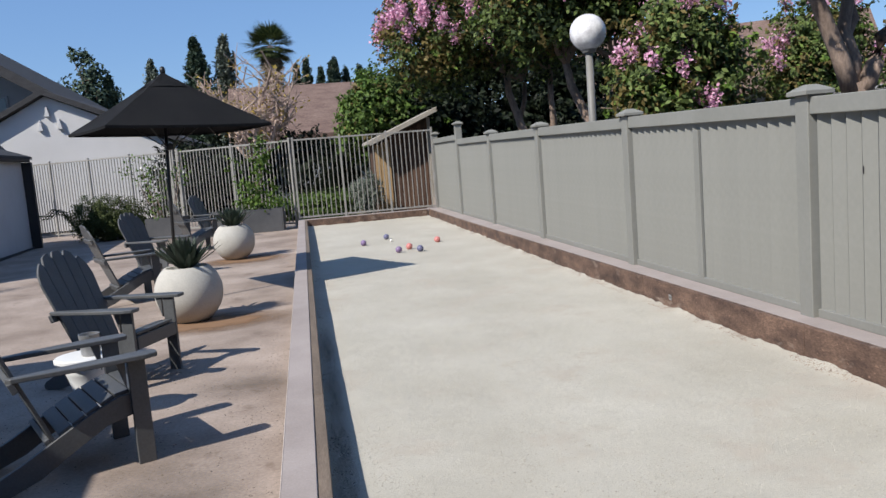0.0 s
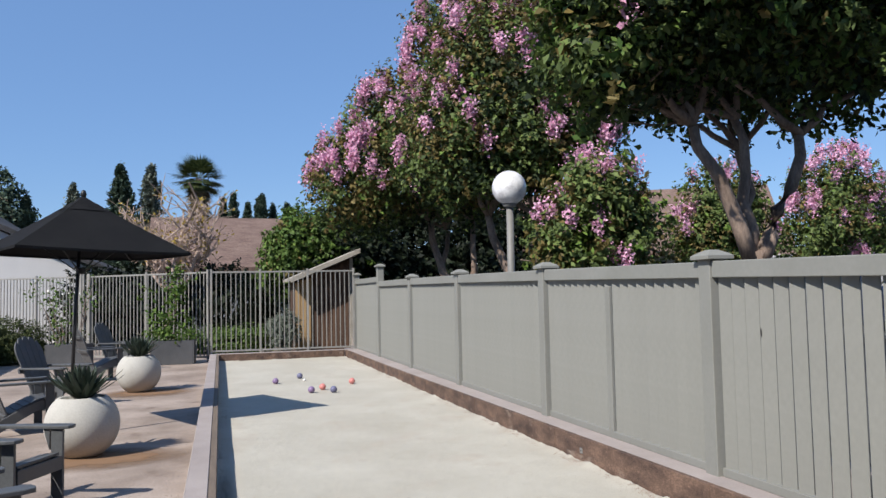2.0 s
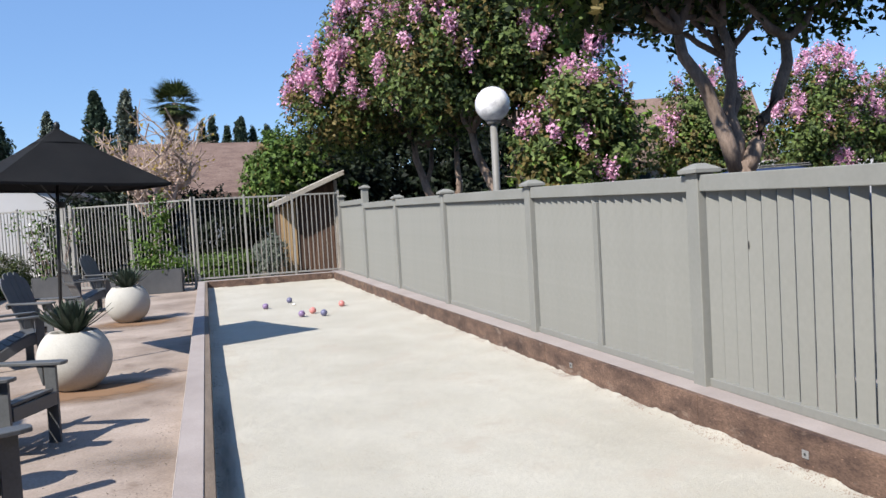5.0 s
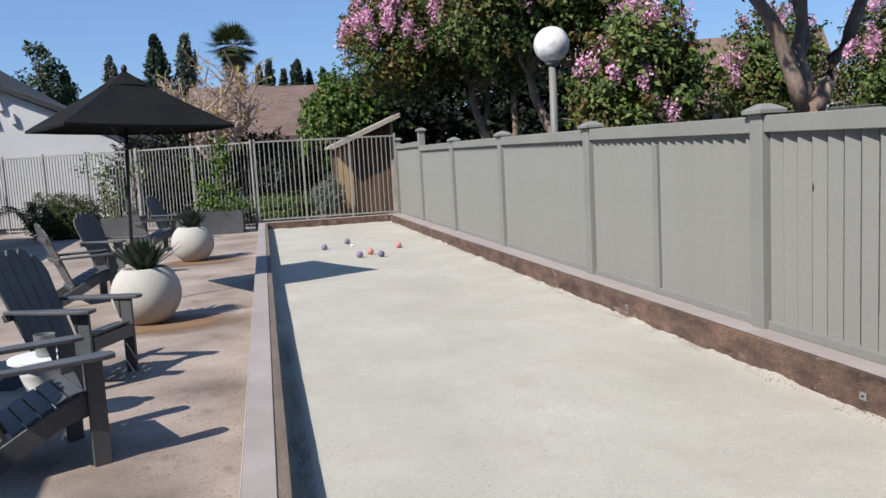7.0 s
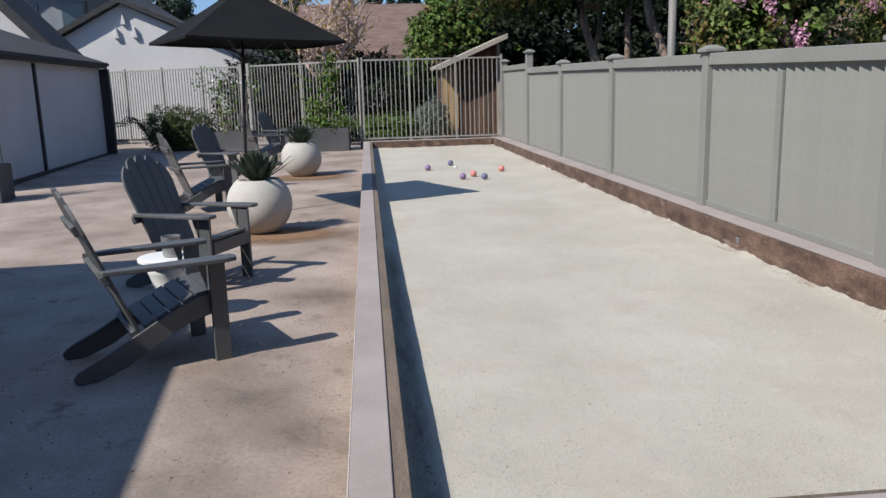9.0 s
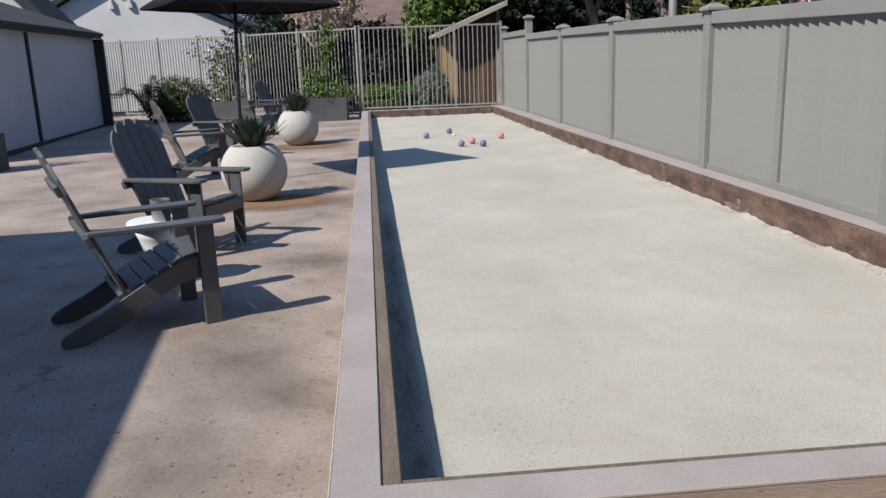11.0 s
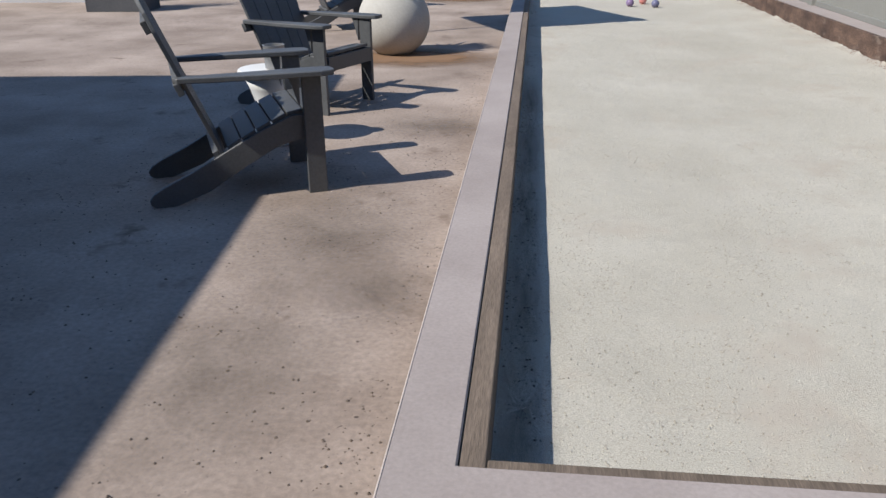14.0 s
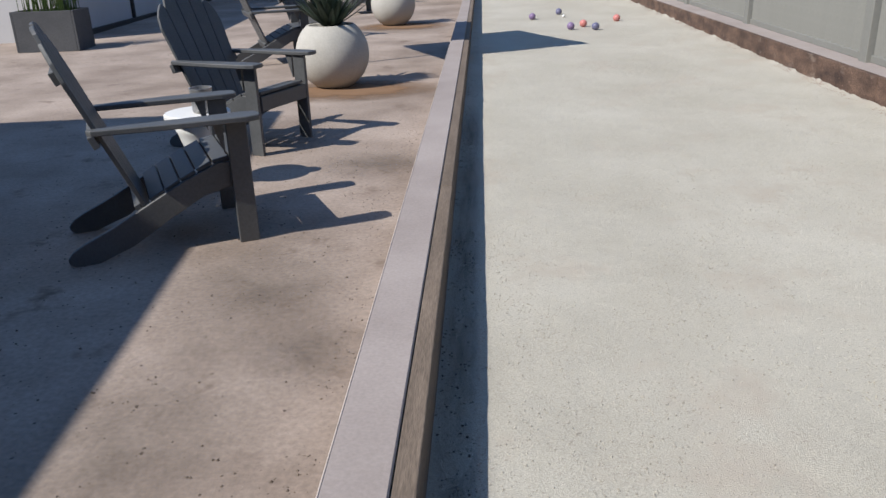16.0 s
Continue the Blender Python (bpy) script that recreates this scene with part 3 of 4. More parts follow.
# brown-roofed houses further off
def far_house(at, width, deep, wall_h, ridge, label, skin=GABLE):
    h = thing("house", at, label, "house")
    part("wall", block((width, deep, wall_h), pose(0, 0, wall_h / 2)), skin, h)
    e = deep / 2 + 0.6
    part("roof", prism([(-e, wall_h - 0.2), (0, ridge), (e, wall_h - 0.2), (e, wall_h), (0, ridge + 0.2), (-e, wall_h)], width + 1.4, pose(0, 0, 0, 0, 0, 90)), ROOF_BROWN, h, "low brown shingle roof")
    for k in (-0.3, 0.05, 0.32):
        part("pane", block((1.4, 0.06, 1.2), pose(k * width, -deep / 2 - 0.02, 1.7)), PANE, h)
    return h


# dark wall skin stands for the shade below the eaves
far_house(pose(1.9, 38.5, 0, 0, 0, 3), 8.4, 11, 2.9, 5.3, "house with a broad brown shingle roof, shade put into its wall colour", HOUSE_GREY)
far_house(pose(17.5, 30.5, 0.42, 0, 0, -28), 10, 7, 2.7, 5.4, "pale house with a brown roof behind the parked cars")
far_house(pose(24, 42, 0.4, 0, 0, -35), 16, 9, 2.6, 4.6, "pale house with a brown tiled roof beyond the parking lot")
far_house(pose(40, 30, 0.4, 0, 0, -60), 16, 9, 2.8, 5.0, "pale stucco house with a brown roof beyond the parking lot")

# ---- grey louvred fence along the court ----
FX = 3.445


def ztop(y):
    return 1.77 + 0.0245 * y - 0.0006 * y * y


fence = thing("fence", pose(0, 0, 0), "grey-painted wooden fence with louvred boards and capped posts", "fence")
posts = [-10.6, -7.6, -4.65, -1.7, 1.27, 4.25, 7.22, 10.38, 13.37, 16.35, 19.45]
bm = block((0.012, 0.100, 1.0), pose(0, 0, 0.5), 0.002)
slat_me = bpy.data.meshes.new("slat")
bm.to_mesh(slat_me)
bm.free()
slat_me.materials.append(FENCE)
for i, y in enumerate(posts):
    tall = 0.30 if i == 9 else (0.2 if i == 10 else 0.0)
    top = ztop(y) + tall
    p = part("post", block((0.14, 0.14, top - 0.09 - KTOP + 0.3), pose(0, 0, (top - 0.09 + KTOP - 0.3) / 2), 0.006), FENCE, fence, at=pose(FX, y, 0))
    cap = bmesh.new()
    box(cap, (0.215, 0.215, 0.03), pose(0, 0, top - 0.075), 0.004)
    rings = [[cap.verts.new((sx * s, sy * s, top - 0.06 + dz)) for sx, sy in ((-1, -1), (1, -1), (1, 1), (-1, 1))] for s, dz in ((0.1, 0), (0.085, 0.012), (0.03, 0.04))]
    for r, q in zip(rings, rings[1:]):
        for k in range(4):
            cap.faces.new((r[k], r[(k + 1) % 4], q[(k + 1) % 4], q[k]))
    cap.faces.new(rings[-1])
    part("cap", cap, FENCE, p, "low pyramid post cap")
    if i + 1 < len(posts):
        y2 = posts[i + 1]
        lift = 0.10 if i == 9 else 0.0
        za, zb = ztop(y) - 0.10 + lift, ztop(y2) - 0.10 + lift
        part("top_rail", bar((FX, y + 0.07, za - 0.06), (FX, y2 - 0.07, zb - 0.06), 0.115, 0.115, 0.006), FENCE, fence)
        part("bottom_rail", bar((FX, y + 0.07, KTOP + 0.03), (FX, y2 - 0.07, KTOP + 0.03), 0.06, 0.06, 0.005), FENCE, fence)
        n = round((y2 - y - 0.14) / 0.1405)
        step = (y2 - y - 0.14) / n
        for k in range(n):
            yy = y + 0.07 + step * (k + 0.5)
            z1 = za + (zb - za) * (yy - y) / (y2 - y) - 0.112
            m = pose(FX, yy, KTOP + 0.05, 0, 0, 20 + 1.0 * math.sin(7 * yy)) @ Matrix.Diagonal((1, 1, z1 - KTOP - 0.05, 1))
            same("slat", slat_me, fence, m)
        if i == 5:
            part("middle_post", block((0.03, 0.085, za - 0.2 - KTOP), pose(FX - 0.017, 5.79, (za - 0.2 + KTOP) / 2 + 0.05), 0.004), FENCE, fence)

part("knot_hole", lathe([(0.002, 0), (0.007, 0.001), (0.005, 0.002)], 10), TRIM, fence, "small dark knot hole", at=pose(FX - 0.024, 3.72, 1.28, 0, -90) @ Matrix.Diagonal((4.0, 1, 1, 1)))

# ---- grey metal fence across the far end ----
metal = thing("metal_fence", pose(0, 0, 0), "grey metal picket fence with flat rails", "fence")
picket = bpy.data.meshes.new("picket")
bm = block((0.02, 0.02, 1.0), pose(0, 0, 0.5))
bm.to_mesh(picket)
bm.free()
picket.materials.append(METAL_FENCE)


def run(a, b, z0a, z0b, z1a, z1b, bays, gap=0.115):
    a, b = Vector(a), Vector(b)
    n = round((b - a).length / gap)
    turn = math.degrees(math.atan2(b.y - a.y, b.x - a.x))
    for z_a, z_b in ((z0a + 0.06, z0b + 0.06), (z1a, z1b)):
        part("rail", bar((*a, z_a), (*b, z_b), 0.035, 0.04, 0.003), METAL_FENCE, metal)
    for k in range(n + 1):
        f = k / n
        p = a.lerp(b, f)
        lo, hi = z0a + (z0b - z0a) * f, z1a + (z1b - z1a) * f
        m = pose(p.x, p.y, lo + 0.06, 0, 0, turn) @ Matrix.Diagonal((1, 1, hi - lo - 0.06, 1))
        same("picket", picket, metal, m)
    for k in range(bays + 1):
        f = k / bays
        p = a.lerp(b, f)
        lo, hi = z0a + (z0b - z0a) * f, z1a + (z1b - z1a) * f
        part("post", block((0.05, 0.05, hi - lo + 0.14), pose(p.x, p.y, (lo + hi) / 2, 0, 0, turn), 0.004), METAL_FENCE, metal)


FY = FAR + 0.2
run((-0.12, FY), (3.36, FY), KTOP, KTOP, 2.25, 2.25, 3)
run((-3.2, 21.8), (-0.2, FY + 0.1), 0.12, 0.14, 2.25, 2.25, 2)
run((-8.6, 25.6), (-3.35, 21.9), 0.10, 0.12, 2.28, 2.25, 4)
for x, y in ((-3.2, 21.8), (-3.42, 21.96)):
    part("gate_post", block((0.1, 0.1, 2.25), pose(x, y, 1.2, 0, 0, -33), 0.006), METAL_FENCE, metal)
part("latch", block((0.1, 0.06, 0.12), pose(-3.3, 21.8, 1.2, 0, 0, -33), 0.01), BLACK, metal, "black gate latch")

# garden shed behind the metal fence
shed = thing("shed", pose(2.95, 22.3, 0), "small cedar-board shed with a weathered lean-to roof", "shed")
part("wall", prism([(-0.78, 0), (0.80, 0), (0.80, 2.72), (-0.78, 2.05)], 1.8, pose(0, 0.95, 0)), CEDAR, shed)
for k in range(9):
    x = -0.13 + 0.113 * k
    part("board", block((0.096, 0.024, 1.86), pose(x, 0.035, 0.95), 0.003), CEDAR, shed)
    part("upper_board", block((0.104, 0.024, 0.34 + 0.42 * (x + 0.2)), pose(x, 0.03, 2.06 + 0.21 * (x + 0.2)), 0.003), CEDAR, shed)
part("lintel", block((1.02, 0.05, 0.10), pose(0.29, 0.02, 1.91), 0.004), CEDAR, shed)
for x, w in ((-0.72, 0.14), (-0.565, 0.15), (-0.42, 0.12)):
    part("corner_board", block((w, 0.05, 2.03 + 0.42 * (x + 0.72)), pose(x, 0.0, 1.015 + 0.21 * (x + 0.72)), 0.005), CEDAR_TRIM, shed, "pale new corner board")
part("corner_post", block((0.09, 0.09, 2.72), pose(0.82, -0.02, 1.36), 0.005), SHED_ROOF, shed)
part("roof", prism([(-0.99, 2.06), (1.02, 2.90), (1.02, 2.98), (-0.99, 2.15)], 2.5, pose(0, 0.75, 0), 0.008), SHED_ROOF, shed, "pale weathered sloping roof")
part("fascia", bar((-0.98, -0.515, 2.07), (1.0, -0.515, 2.90), 0.022, 0.12, 0.004), SHED_ROOF, shed)


# ---- chairs ----
def adirondack(at, label):
    """Looks along +x; its front legs stand at x = 0."""
    ch = thing("adirondack_chair", at, label, "chair", "chairs on the patio")
    for s in (-1, 1):
        part("front_leg", block((0.095, 0.028, 0.60), pose(0.0, s * 0.29, 0.30), 0.004), CHAIR, ch)
        outline = [(0.03, 0.30), (0.035, 0.40), (-0.10, 0.40), (-0.26, 0.335), (-0.42, 0.255), (-0.60, 0.160), (-0.74, 0.098), (-0.79, 0.07), (-0.815, 0.04),
                   (-0.81, 0.015), (-0.785, 0.0), (-0.69, 0.0), (-0.53, 0.055), (-0.34, 0.165), (-0.18, 0.25)]
        part("skid", prism(outline, 0.028, pose(0, s * 0.255, 0), 0.003), CHAIR, ch)
        arm = [(0.10, -0.05), (0.11, 0.0), (0.10, 0.05), (0.04, 0.07), (-0.25, 0.062), (-0.45, 0.04), (-0.62, 0.02), (-0.64, -0.02), (-0.58, -0.04), (-0.3, -0.05), (0.03, -0.065)]
        flip = Matrix.Diagonal((1, 1, -1, 1)) if s > 0 else Matrix()
        part("armrest", prism(arm, 0.026, pose(0, s * 0.32, 0.614, 90) @ flip, 0.004), CHAIR, ch)
        part("bracket", prism([(-0.01, 0.60), (-0.06, 0.60), (-0.012, 0.44)], 0.024, pose(-0.05, s * 0.29, 0)), CHAIR, ch)
    # seat slats follow the curve of the skids
    for x, z, a in ((0.0, 0.417, -4), (-0.083, 0.409, -10), (-0.163, 0.384, -24), (-0.240, 0.351, -26), (-0.315, 0.314, -28), (-0.388, 0.277, -28)):
        part("seat_slat", block((0.076, 0.50, 0.020), pose(x, 0, z, 0, a), 0.004), CHAIR, ch)
    part("front_apron", block((0.022, 0.53, 0.10), pose(0.042, 0, 0.35), 0.004), CHAIR, ch)
    # back of fanned boards with a rounded top
    lean = pose(-0.43, 0, 0.185, 0, -21.5, 0)
    for k in range(5):
        o = k - 2
        w, fan = 0.098, math.radians(1.9 * o)
        pts = [(-w / 2, 0), (w / 2, 0)]
        for i in range(6):
            u = (0.5 - i / 5) * (w + 0.026)
            v = abs(0.101 * o * 1.3 + u) / 0.33
            pts.append((u, 0.945 - 0.20 * v ** 2.6 - 0.012 * (2 * u / w) ** 6))
        m = lean @ pose(0, 0.101 * o, 0) @ Matrix.Rotation(-fan, 4, "X") @ pose(0, 0, 0, 0, 0, 90)
        part("back_slat", prism(pts, 0.02, m, 0.003), CHAIR, ch)
    part("back_brace", block((0.03, 0.68, 0.06), lean @ pose(-0.027, 0, 0.43), 0.004), CHAIR, ch)
    part("back_brace", block((0.026, 0.50, 0.06), lean @ pose(-0.025, 0, 0.72), 0.004), CHAIR, ch)
    part("lower_brace", block((0.03, 0.50, 0.08), lean @ pose(-0.027, 0, 0.04), 0.004), CHAIR, ch)
    return ch


first = adirondack(pose(-1.07, 4.17, 0, 0, 0, 25.9), "slate-grey slatted adirondack chair beside the white table")
for x, y, a, text in (
        (-1.225, 5.83, -21.8, "slate-grey slatted adirondack chair facing the white table"),
        (-2.02, 10.25, 24, "slate-grey slatted adirondack chair behind the round planter"),
        (-2.0, 12.1, -23, "slate-grey slatted adirondack chair under the black umbrella"),
        (-1.9, 16.2, 24, "slate-grey slatted adirondack chair near the metal fence"),
        (-1.74, 17.8, -22, "slate-grey slatted adirondack chair in front of the planter box")):
    c = copy_thing(first, pose(x, y, gz(y), 0, 0, a))
    tagged(c, text)

# white side table between the first two chairs, with a cup on it
table = thing("side_table", pose(-1.47, 4.87, 0), "round white drum side table", "table")
part("tabletop", lathe([(0.05, 0.415), (0.17, 0.415), (0.19, 0.425), (0.19, 0.445), (0.182, 0.452), (0.05, 0.452)], 40), WHITE, table, smooth=False)
part("pedestal", lathe([(0.16, 0.0), (0.165, 0.02), (0.125, 0.12), (0.095, 0.22), (0.125, 0.33), (0.16, 0.416)], 36), WHITE, table, smooth=True)
cup = tagged(part("cup", lathe([(0.052, 0), (0.060, 0.01), (0.064, 0.135), (0.067, 0.142), (0.059, 0.142), (0.054, 0.02)], 28), GREYCUP, at=pose(-1.42, 4.84, 0.4535)), "small grey metal cup on the white table", "cup")
stool = thing("stool", pose(-2.6, 12.95, gz(12.95), 0, 0, 12), "small square grey-green stool between the chairs", "stool")
part("seat", block((0.30, 0.30, 0.04), pose(0, 0, 0.42), 0.006), FENCE, stool)
for sx in (-1, 1):
    for sy in (-1, 1):
        part("leg", block((0.05, 0.05, 0.40), pose(sx * 0.115, sy * 0.115, 0.2), 0.004), FENCE, stool)
    part("side_panel", block((0.02, 0.18, 0.30), pose(sx * 0.115, 0, 0.23), 0.003), FENCE, stool)
    part("side_panel", block((0.18, 0.02, 0.30), pose(0, sx * 0.115, 0.23), 0.003), FENCE, stool)


# ---- round planters ----
def agave(parent, rng, z, count, length):
    for k in range(count):
        t = k / count
        a, tilt = k * 2.39996, math.radians(3 + 64 * t)
        n = length * rng.uniform(0.85, 1.1) * (0.75 + 0.35 * t)
        bm = bmesh.new()
        rows = []
        for i in range(5):
            f = i / 4
            w = 0.031 * (1.0 + 1.2 * f) * (1 - f) ** 0.75 + 0.0008
            th = tilt - 0.10 * f
            r, h = 0.02 + n * f * math.sin(th), n * f * math.cos(th)
            rows.append([bm.verts.new((r, s * w, h + (0.010 * (1 - f) if s else -0.004))) for s in (-1, 0, 1)])
        for p, q in zip(rows, rows[1:]):
            for j in range(2):
                bm.faces.new((p[j], p[j + 1], q[j + 1], q[j]))
        bmesh.ops.solidify(bm, geom=bm.faces[:], thickness=0.005)
        part("leaf", bm, AGAVE, parent, at=pose(0, 0, z - 0.03, 0, 0, math.degrees(a)))


def planter(x, y, r, seed, label):
    rng = np.random.default_rng(seed)
    pl = thing("planter", pose(x, y, gz(y)), label, "planter", "round planters")
    prof = [(r * 0.42, 0.0)]
    for k in range(1, 22):
        a = -math.pi / 2 + math.radians(25) + k / 22 * math.radians(118)
        prof.append((r * math.cos(a), r * 0.91 + r * math.sin(a)))
    top = prof[-1]
    prof += [(top[0] - 0.015, top[1] + 0.012), (top[0] - 0.045, top[1] + 0.004), (top[0] - 0.06, top[1] - 0.05), (0.02, top[1] - 0.05)]
    part("pot", lathe(prof, 56), POT, pl, "smooth round cast-stone bowl", smooth=True)
    part("soil", lathe([(top[0] - 0.05, top[1] - 0.045), (0.02, top[1] - 0.03)], 24), SOIL, pl)
    agave(pl, rng, top[1] + 0.005, 80, 0.43)
    return pl


planter(-1.275, 8.27, 0.36, 11, "round off-white stone planter with a dark spiky agave")
planter(-1.25, 13.85, 0.362, 12, "round off-white stone planter with a spiky agave, standing further back")


# ---- umbrella ----
umb = thing("umbrella", pose(-1.56, 9.58, gz(9.58), 0, 1.6, 0), "open square black canvas umbrella on a black pole", "umbrella")
part("pole", tube(bmesh.new(), [(-0.06, 0, 0), (-0.04, 0, 1.4), (-0.01, 0, 2.83)], [0.021, 0.021, 0.019], 14), BLACK, umb, smooth=True)
part("base", lathe([(0.24, 0), (0.25, 0.02), (0.24, 0.05), (0.06, 0.08), (0.04, 0.28), (0.03, 0.28)], 32), BLACK, umb)
ZR, ZA, HD = 2.16, 2.74, 1.33


def canopy(bm, half, z_rim, z_top, r_top, sag, n=10):
    rows = []
    for i in range(n + 1):
        f = i / n
        ring = []
        for c in range(4):
            a, b = math.radians(-19 + 90 * c), math.radians(-19 + 90 * (c + 1))
            p, q = Vector((math.cos(a), math.sin(a), 0)), Vector((math.cos(b), math.sin(b), 0))
            for k in range(n):
                g = k / n
                d = p.lerp(q, g)
                r = r_top + (half - r_top) * f
                dip = sag * 4 * g * (1 - g) * f
                ring.append(bm.verts.new((d.x * r, d.y * r, z_top + (z_rim - z_top) * f ** 0.93 - dip * 0.25)))
        rows.append(ring)
    m = len(rows[0])
    for r, q in zip(rows, rows[1:]):
        for k in range(m):
            bm.faces.new((r[k], r[(k + 1) % m], q[(k + 1) % m], q[k]))
    return rows


bm = bmesh.new()
rows = canopy(bm, HD, ZR, ZA, 0.18, 0.05)
low = [bm.verts.new(v.co + Vector((0, 0, -0.03))) for v in rows[-1]]
for k in range(len(low)):
    bm.faces.new((rows[-1][k], rows[-1][(k + 1) % len(low)], low[(k + 1) % len(low)], low[k]))
bmesh.ops.solidify(bm, geom=bm.faces[:], thickness=0.004)
can = part("canopy", bm, FABRIC, umb, "black canvas cover with a short hanging edge")
bm = bmesh.new()
canopy(bm, 0.36, 2.64, 2.83, 0.02, -0.05, 5)
bmesh.ops.solidify(bm, geom=bm.faces[:], thickness=0.004)
part("vent", bm, FABRIC, can)
part("finial", lathe([(0.02, 2.81), (0.032, 2.835), (0.036, 2.865), (0.024, 2.90), (0.005, 2.91)], 16), BLACK, umb, smooth=True)
part("hub", lathe([(0.03, 1.9), (0.055, 1.91), (0.055, 1.97), (0.03, 1.98)], 16), BLACK, umb)
for c in range(4):
    a = math.radians(-19 + 90 * c)
    d = Vector((math.cos(a), math.sin(a), 0))
    rib = part("rib", bar(d * 0.05 + Vector((0, 0, 2.71)), d * (HD - 0.02) + Vector((0, 0, ZR - 0.02)), 0.018, 0.014, 0.002), BLACK, umb)
    part("strut", bar(d * 0.05 + Vector((0, 0, 1.94)), d * 0.72 + Vector((0, 0, 2.36)), 0.014, 0.012, 0.002), BLACK, rib)

# ---- bocce balls ----
for x, y, m, r, text in ((1.01, 13.53, BALL_VIOLET, 0.054, "violet bocce ball on the pale court"), (1.50, 14.30, BALL_BLUE, 0.054, "blue bocce ball on the pale court"),
                         (1.455, 11.94, BALL_VIOLET, 0.054, "violet bocce ball beside a blue one"), (1.668, 12.25, BALL_RED, 0.054, "red bocce ball among the others"),
                         (1.785, 11.81, BALL_BLUE, 0.054, "blue bocce ball near the red one"), (2.25, 12.92, BALL_RED, 0.054, "red bocce ball lying apart"),
                         (1.53, 13.75, BALL_WHITE, 0.026, "small white target ball")):
    bm = bmesh.new()
    bmesh.ops.create_uvsphere(bm, u_segments=24, v_segments=14, radius=r)
    b = part("bocce_ball" if r > 0.05 else "target_ball", bm, m, smooth=True, at=pose(x, y, court_height(x, y) + r - 0.003, 20, 35, 0))
    tagged(b, text, "ball", "balls on the court")


# ---- planter boxes and low plants ----
def trough(x, y, turn, w, d, h, label):
    t = thing("planter_box", pose(x, y, gz(y), 0, 0, turn), label, "planter", "planter boxes")
    for sx in (-1, 1):
        part("side", block((0.03, d, h), pose(sx * (w / 2 - 0.015), 0, h / 2), 0.004), BOX, t)
    for sy in (-1, 1):
        part("front" if sy < 0 else "rear", block((w - 0.064, 0.03, h), pose(0, sy * (d / 2 - 0.015), h / 2), 0.004), BOX, t)
    part("soil", block((w - 0.07, d - 0.07, 0.06), pose(0, 0, h - 0.08)), SOIL, t)
    return t


def shrub(name, at, balls, count, size, material, label, category, seed, stems=0, bloom=0, clipped=False):
    r = np.random.default_rng(seed)
    t = thing(name, at, label, category)
    c, n = clump_points(r, balls, count, 0.5, 90 if clipped else 30, 0.2 if clipped else 0.25, not clipped)
    same("foliage", leaves("foliage", material, c, n, size, r), t, Matrix())
    bm = bmesh.new()
    for k in range(max(stems, 3)):
        b = balls[k % len(balls)]
        p = Vector(b[0]) + Vector(r.normal(size=3) * 0.3 * np.array(b[1]))
        tube(bm, [(p.x * 0.3, p.y * 0.3, 0), (p.x * 0.7, p.y * 0.7, p.z * 0.6), tuple(p)], [0.012, 0.009, 0.004], 5)
    part("stem", bm, BARK, t)
    if bloom:
        c, n = clump_points(r, balls, bloom, 0.8, 14, 0.06)
        same("blossom", leaves("blossom", WHITE_BLOOM, c, n, 0.05, r, 1.0, 1.1), t, Matrix())
    return t


trough(-0.98, 19.75 - 0.55, -4, 0.98, 0.45, 0.56, "slate-grey box planter with a green climber")
shrub("climber", pose(-1.0, 19.2, gz(19) + 0.45), [((0, 0, 0.22), (0.5, 0.25, 0.25)), ((-0.1, 0.15, 0.9), (0.4, 0.2, 0.7)), ((0.1, 0.2, 1.5), (0.25, 0.15, 0.4))], 1000, 0.055, LEAF_MID, "leafy bright green climber in the grey box planter", "plant", 21)
trough(-3.35, 19.9, -12, 0.95, 0.45, 0.52, "slate-grey box planter with a white-flowering climber")
shrub("climber", pose(-3.35, 19.95, gz(20) + 0.42), [((0, 0, 0.2), (0.4, 0.22, 0.25)), ((-0.2, 0.1, 0.8), (0.35, 0.2, 0.7)), ((-0.6, 0.1, 1.35), (0.5, 0.15, 0.35)), ((0.35, 0.1, 1.3), (0.25, 0.15, 0.5))], 300, 0.05, LEAF_MID, "thin climber with white flowers in the grey box planter", "plant", 22, 10, 60)
shrub("bush", pose(-4.95, 20.9, gz(21)), [((-0.42, 0, 0.55), (0.46, 0.45, 0.46)), ((0.0, 0.05, 0.62), (0.5, 0.45, 0.46)), ((0.42, 0.1, 0.55), (0.46, 0.45, 0.46)), ((0, 0.1, 0.3), (0.82, 0.45, 0.32))], 22000, 0.028, LEAF_TRIM, "dense rounded olive-green bush before the metal fence", "bush", 23, clipped=True)
trough(-6.0, 11.9, 3, 0.9, 0.55, 0.56, "slate-grey box planter with tall reeds beside the pale wall")
reeds = thing("reeds", pose(-6.0, 11.9, 0.46), "tall thin green and straw-coloured reeds in a grey box", "plant")
r = np.random.default_rng(31)
for k in range(110):
    x, y = r.uniform(-0.38, 0.38), r.uniform(-0.2, 0.2)
    h = r.uniform(0.6, 1.35)
    part("stalk", tube(bmesh.new(), [(x, y, 0), (x + r.normal(0, 0.03), y + r.normal(0, 0.03), h * 0.6), (x + r.normal(0, 0.08), y + r.normal(0, 0.06), h)], [0.006, 0.005, 0.002], 4), LEAF_HEDGE, reeds)
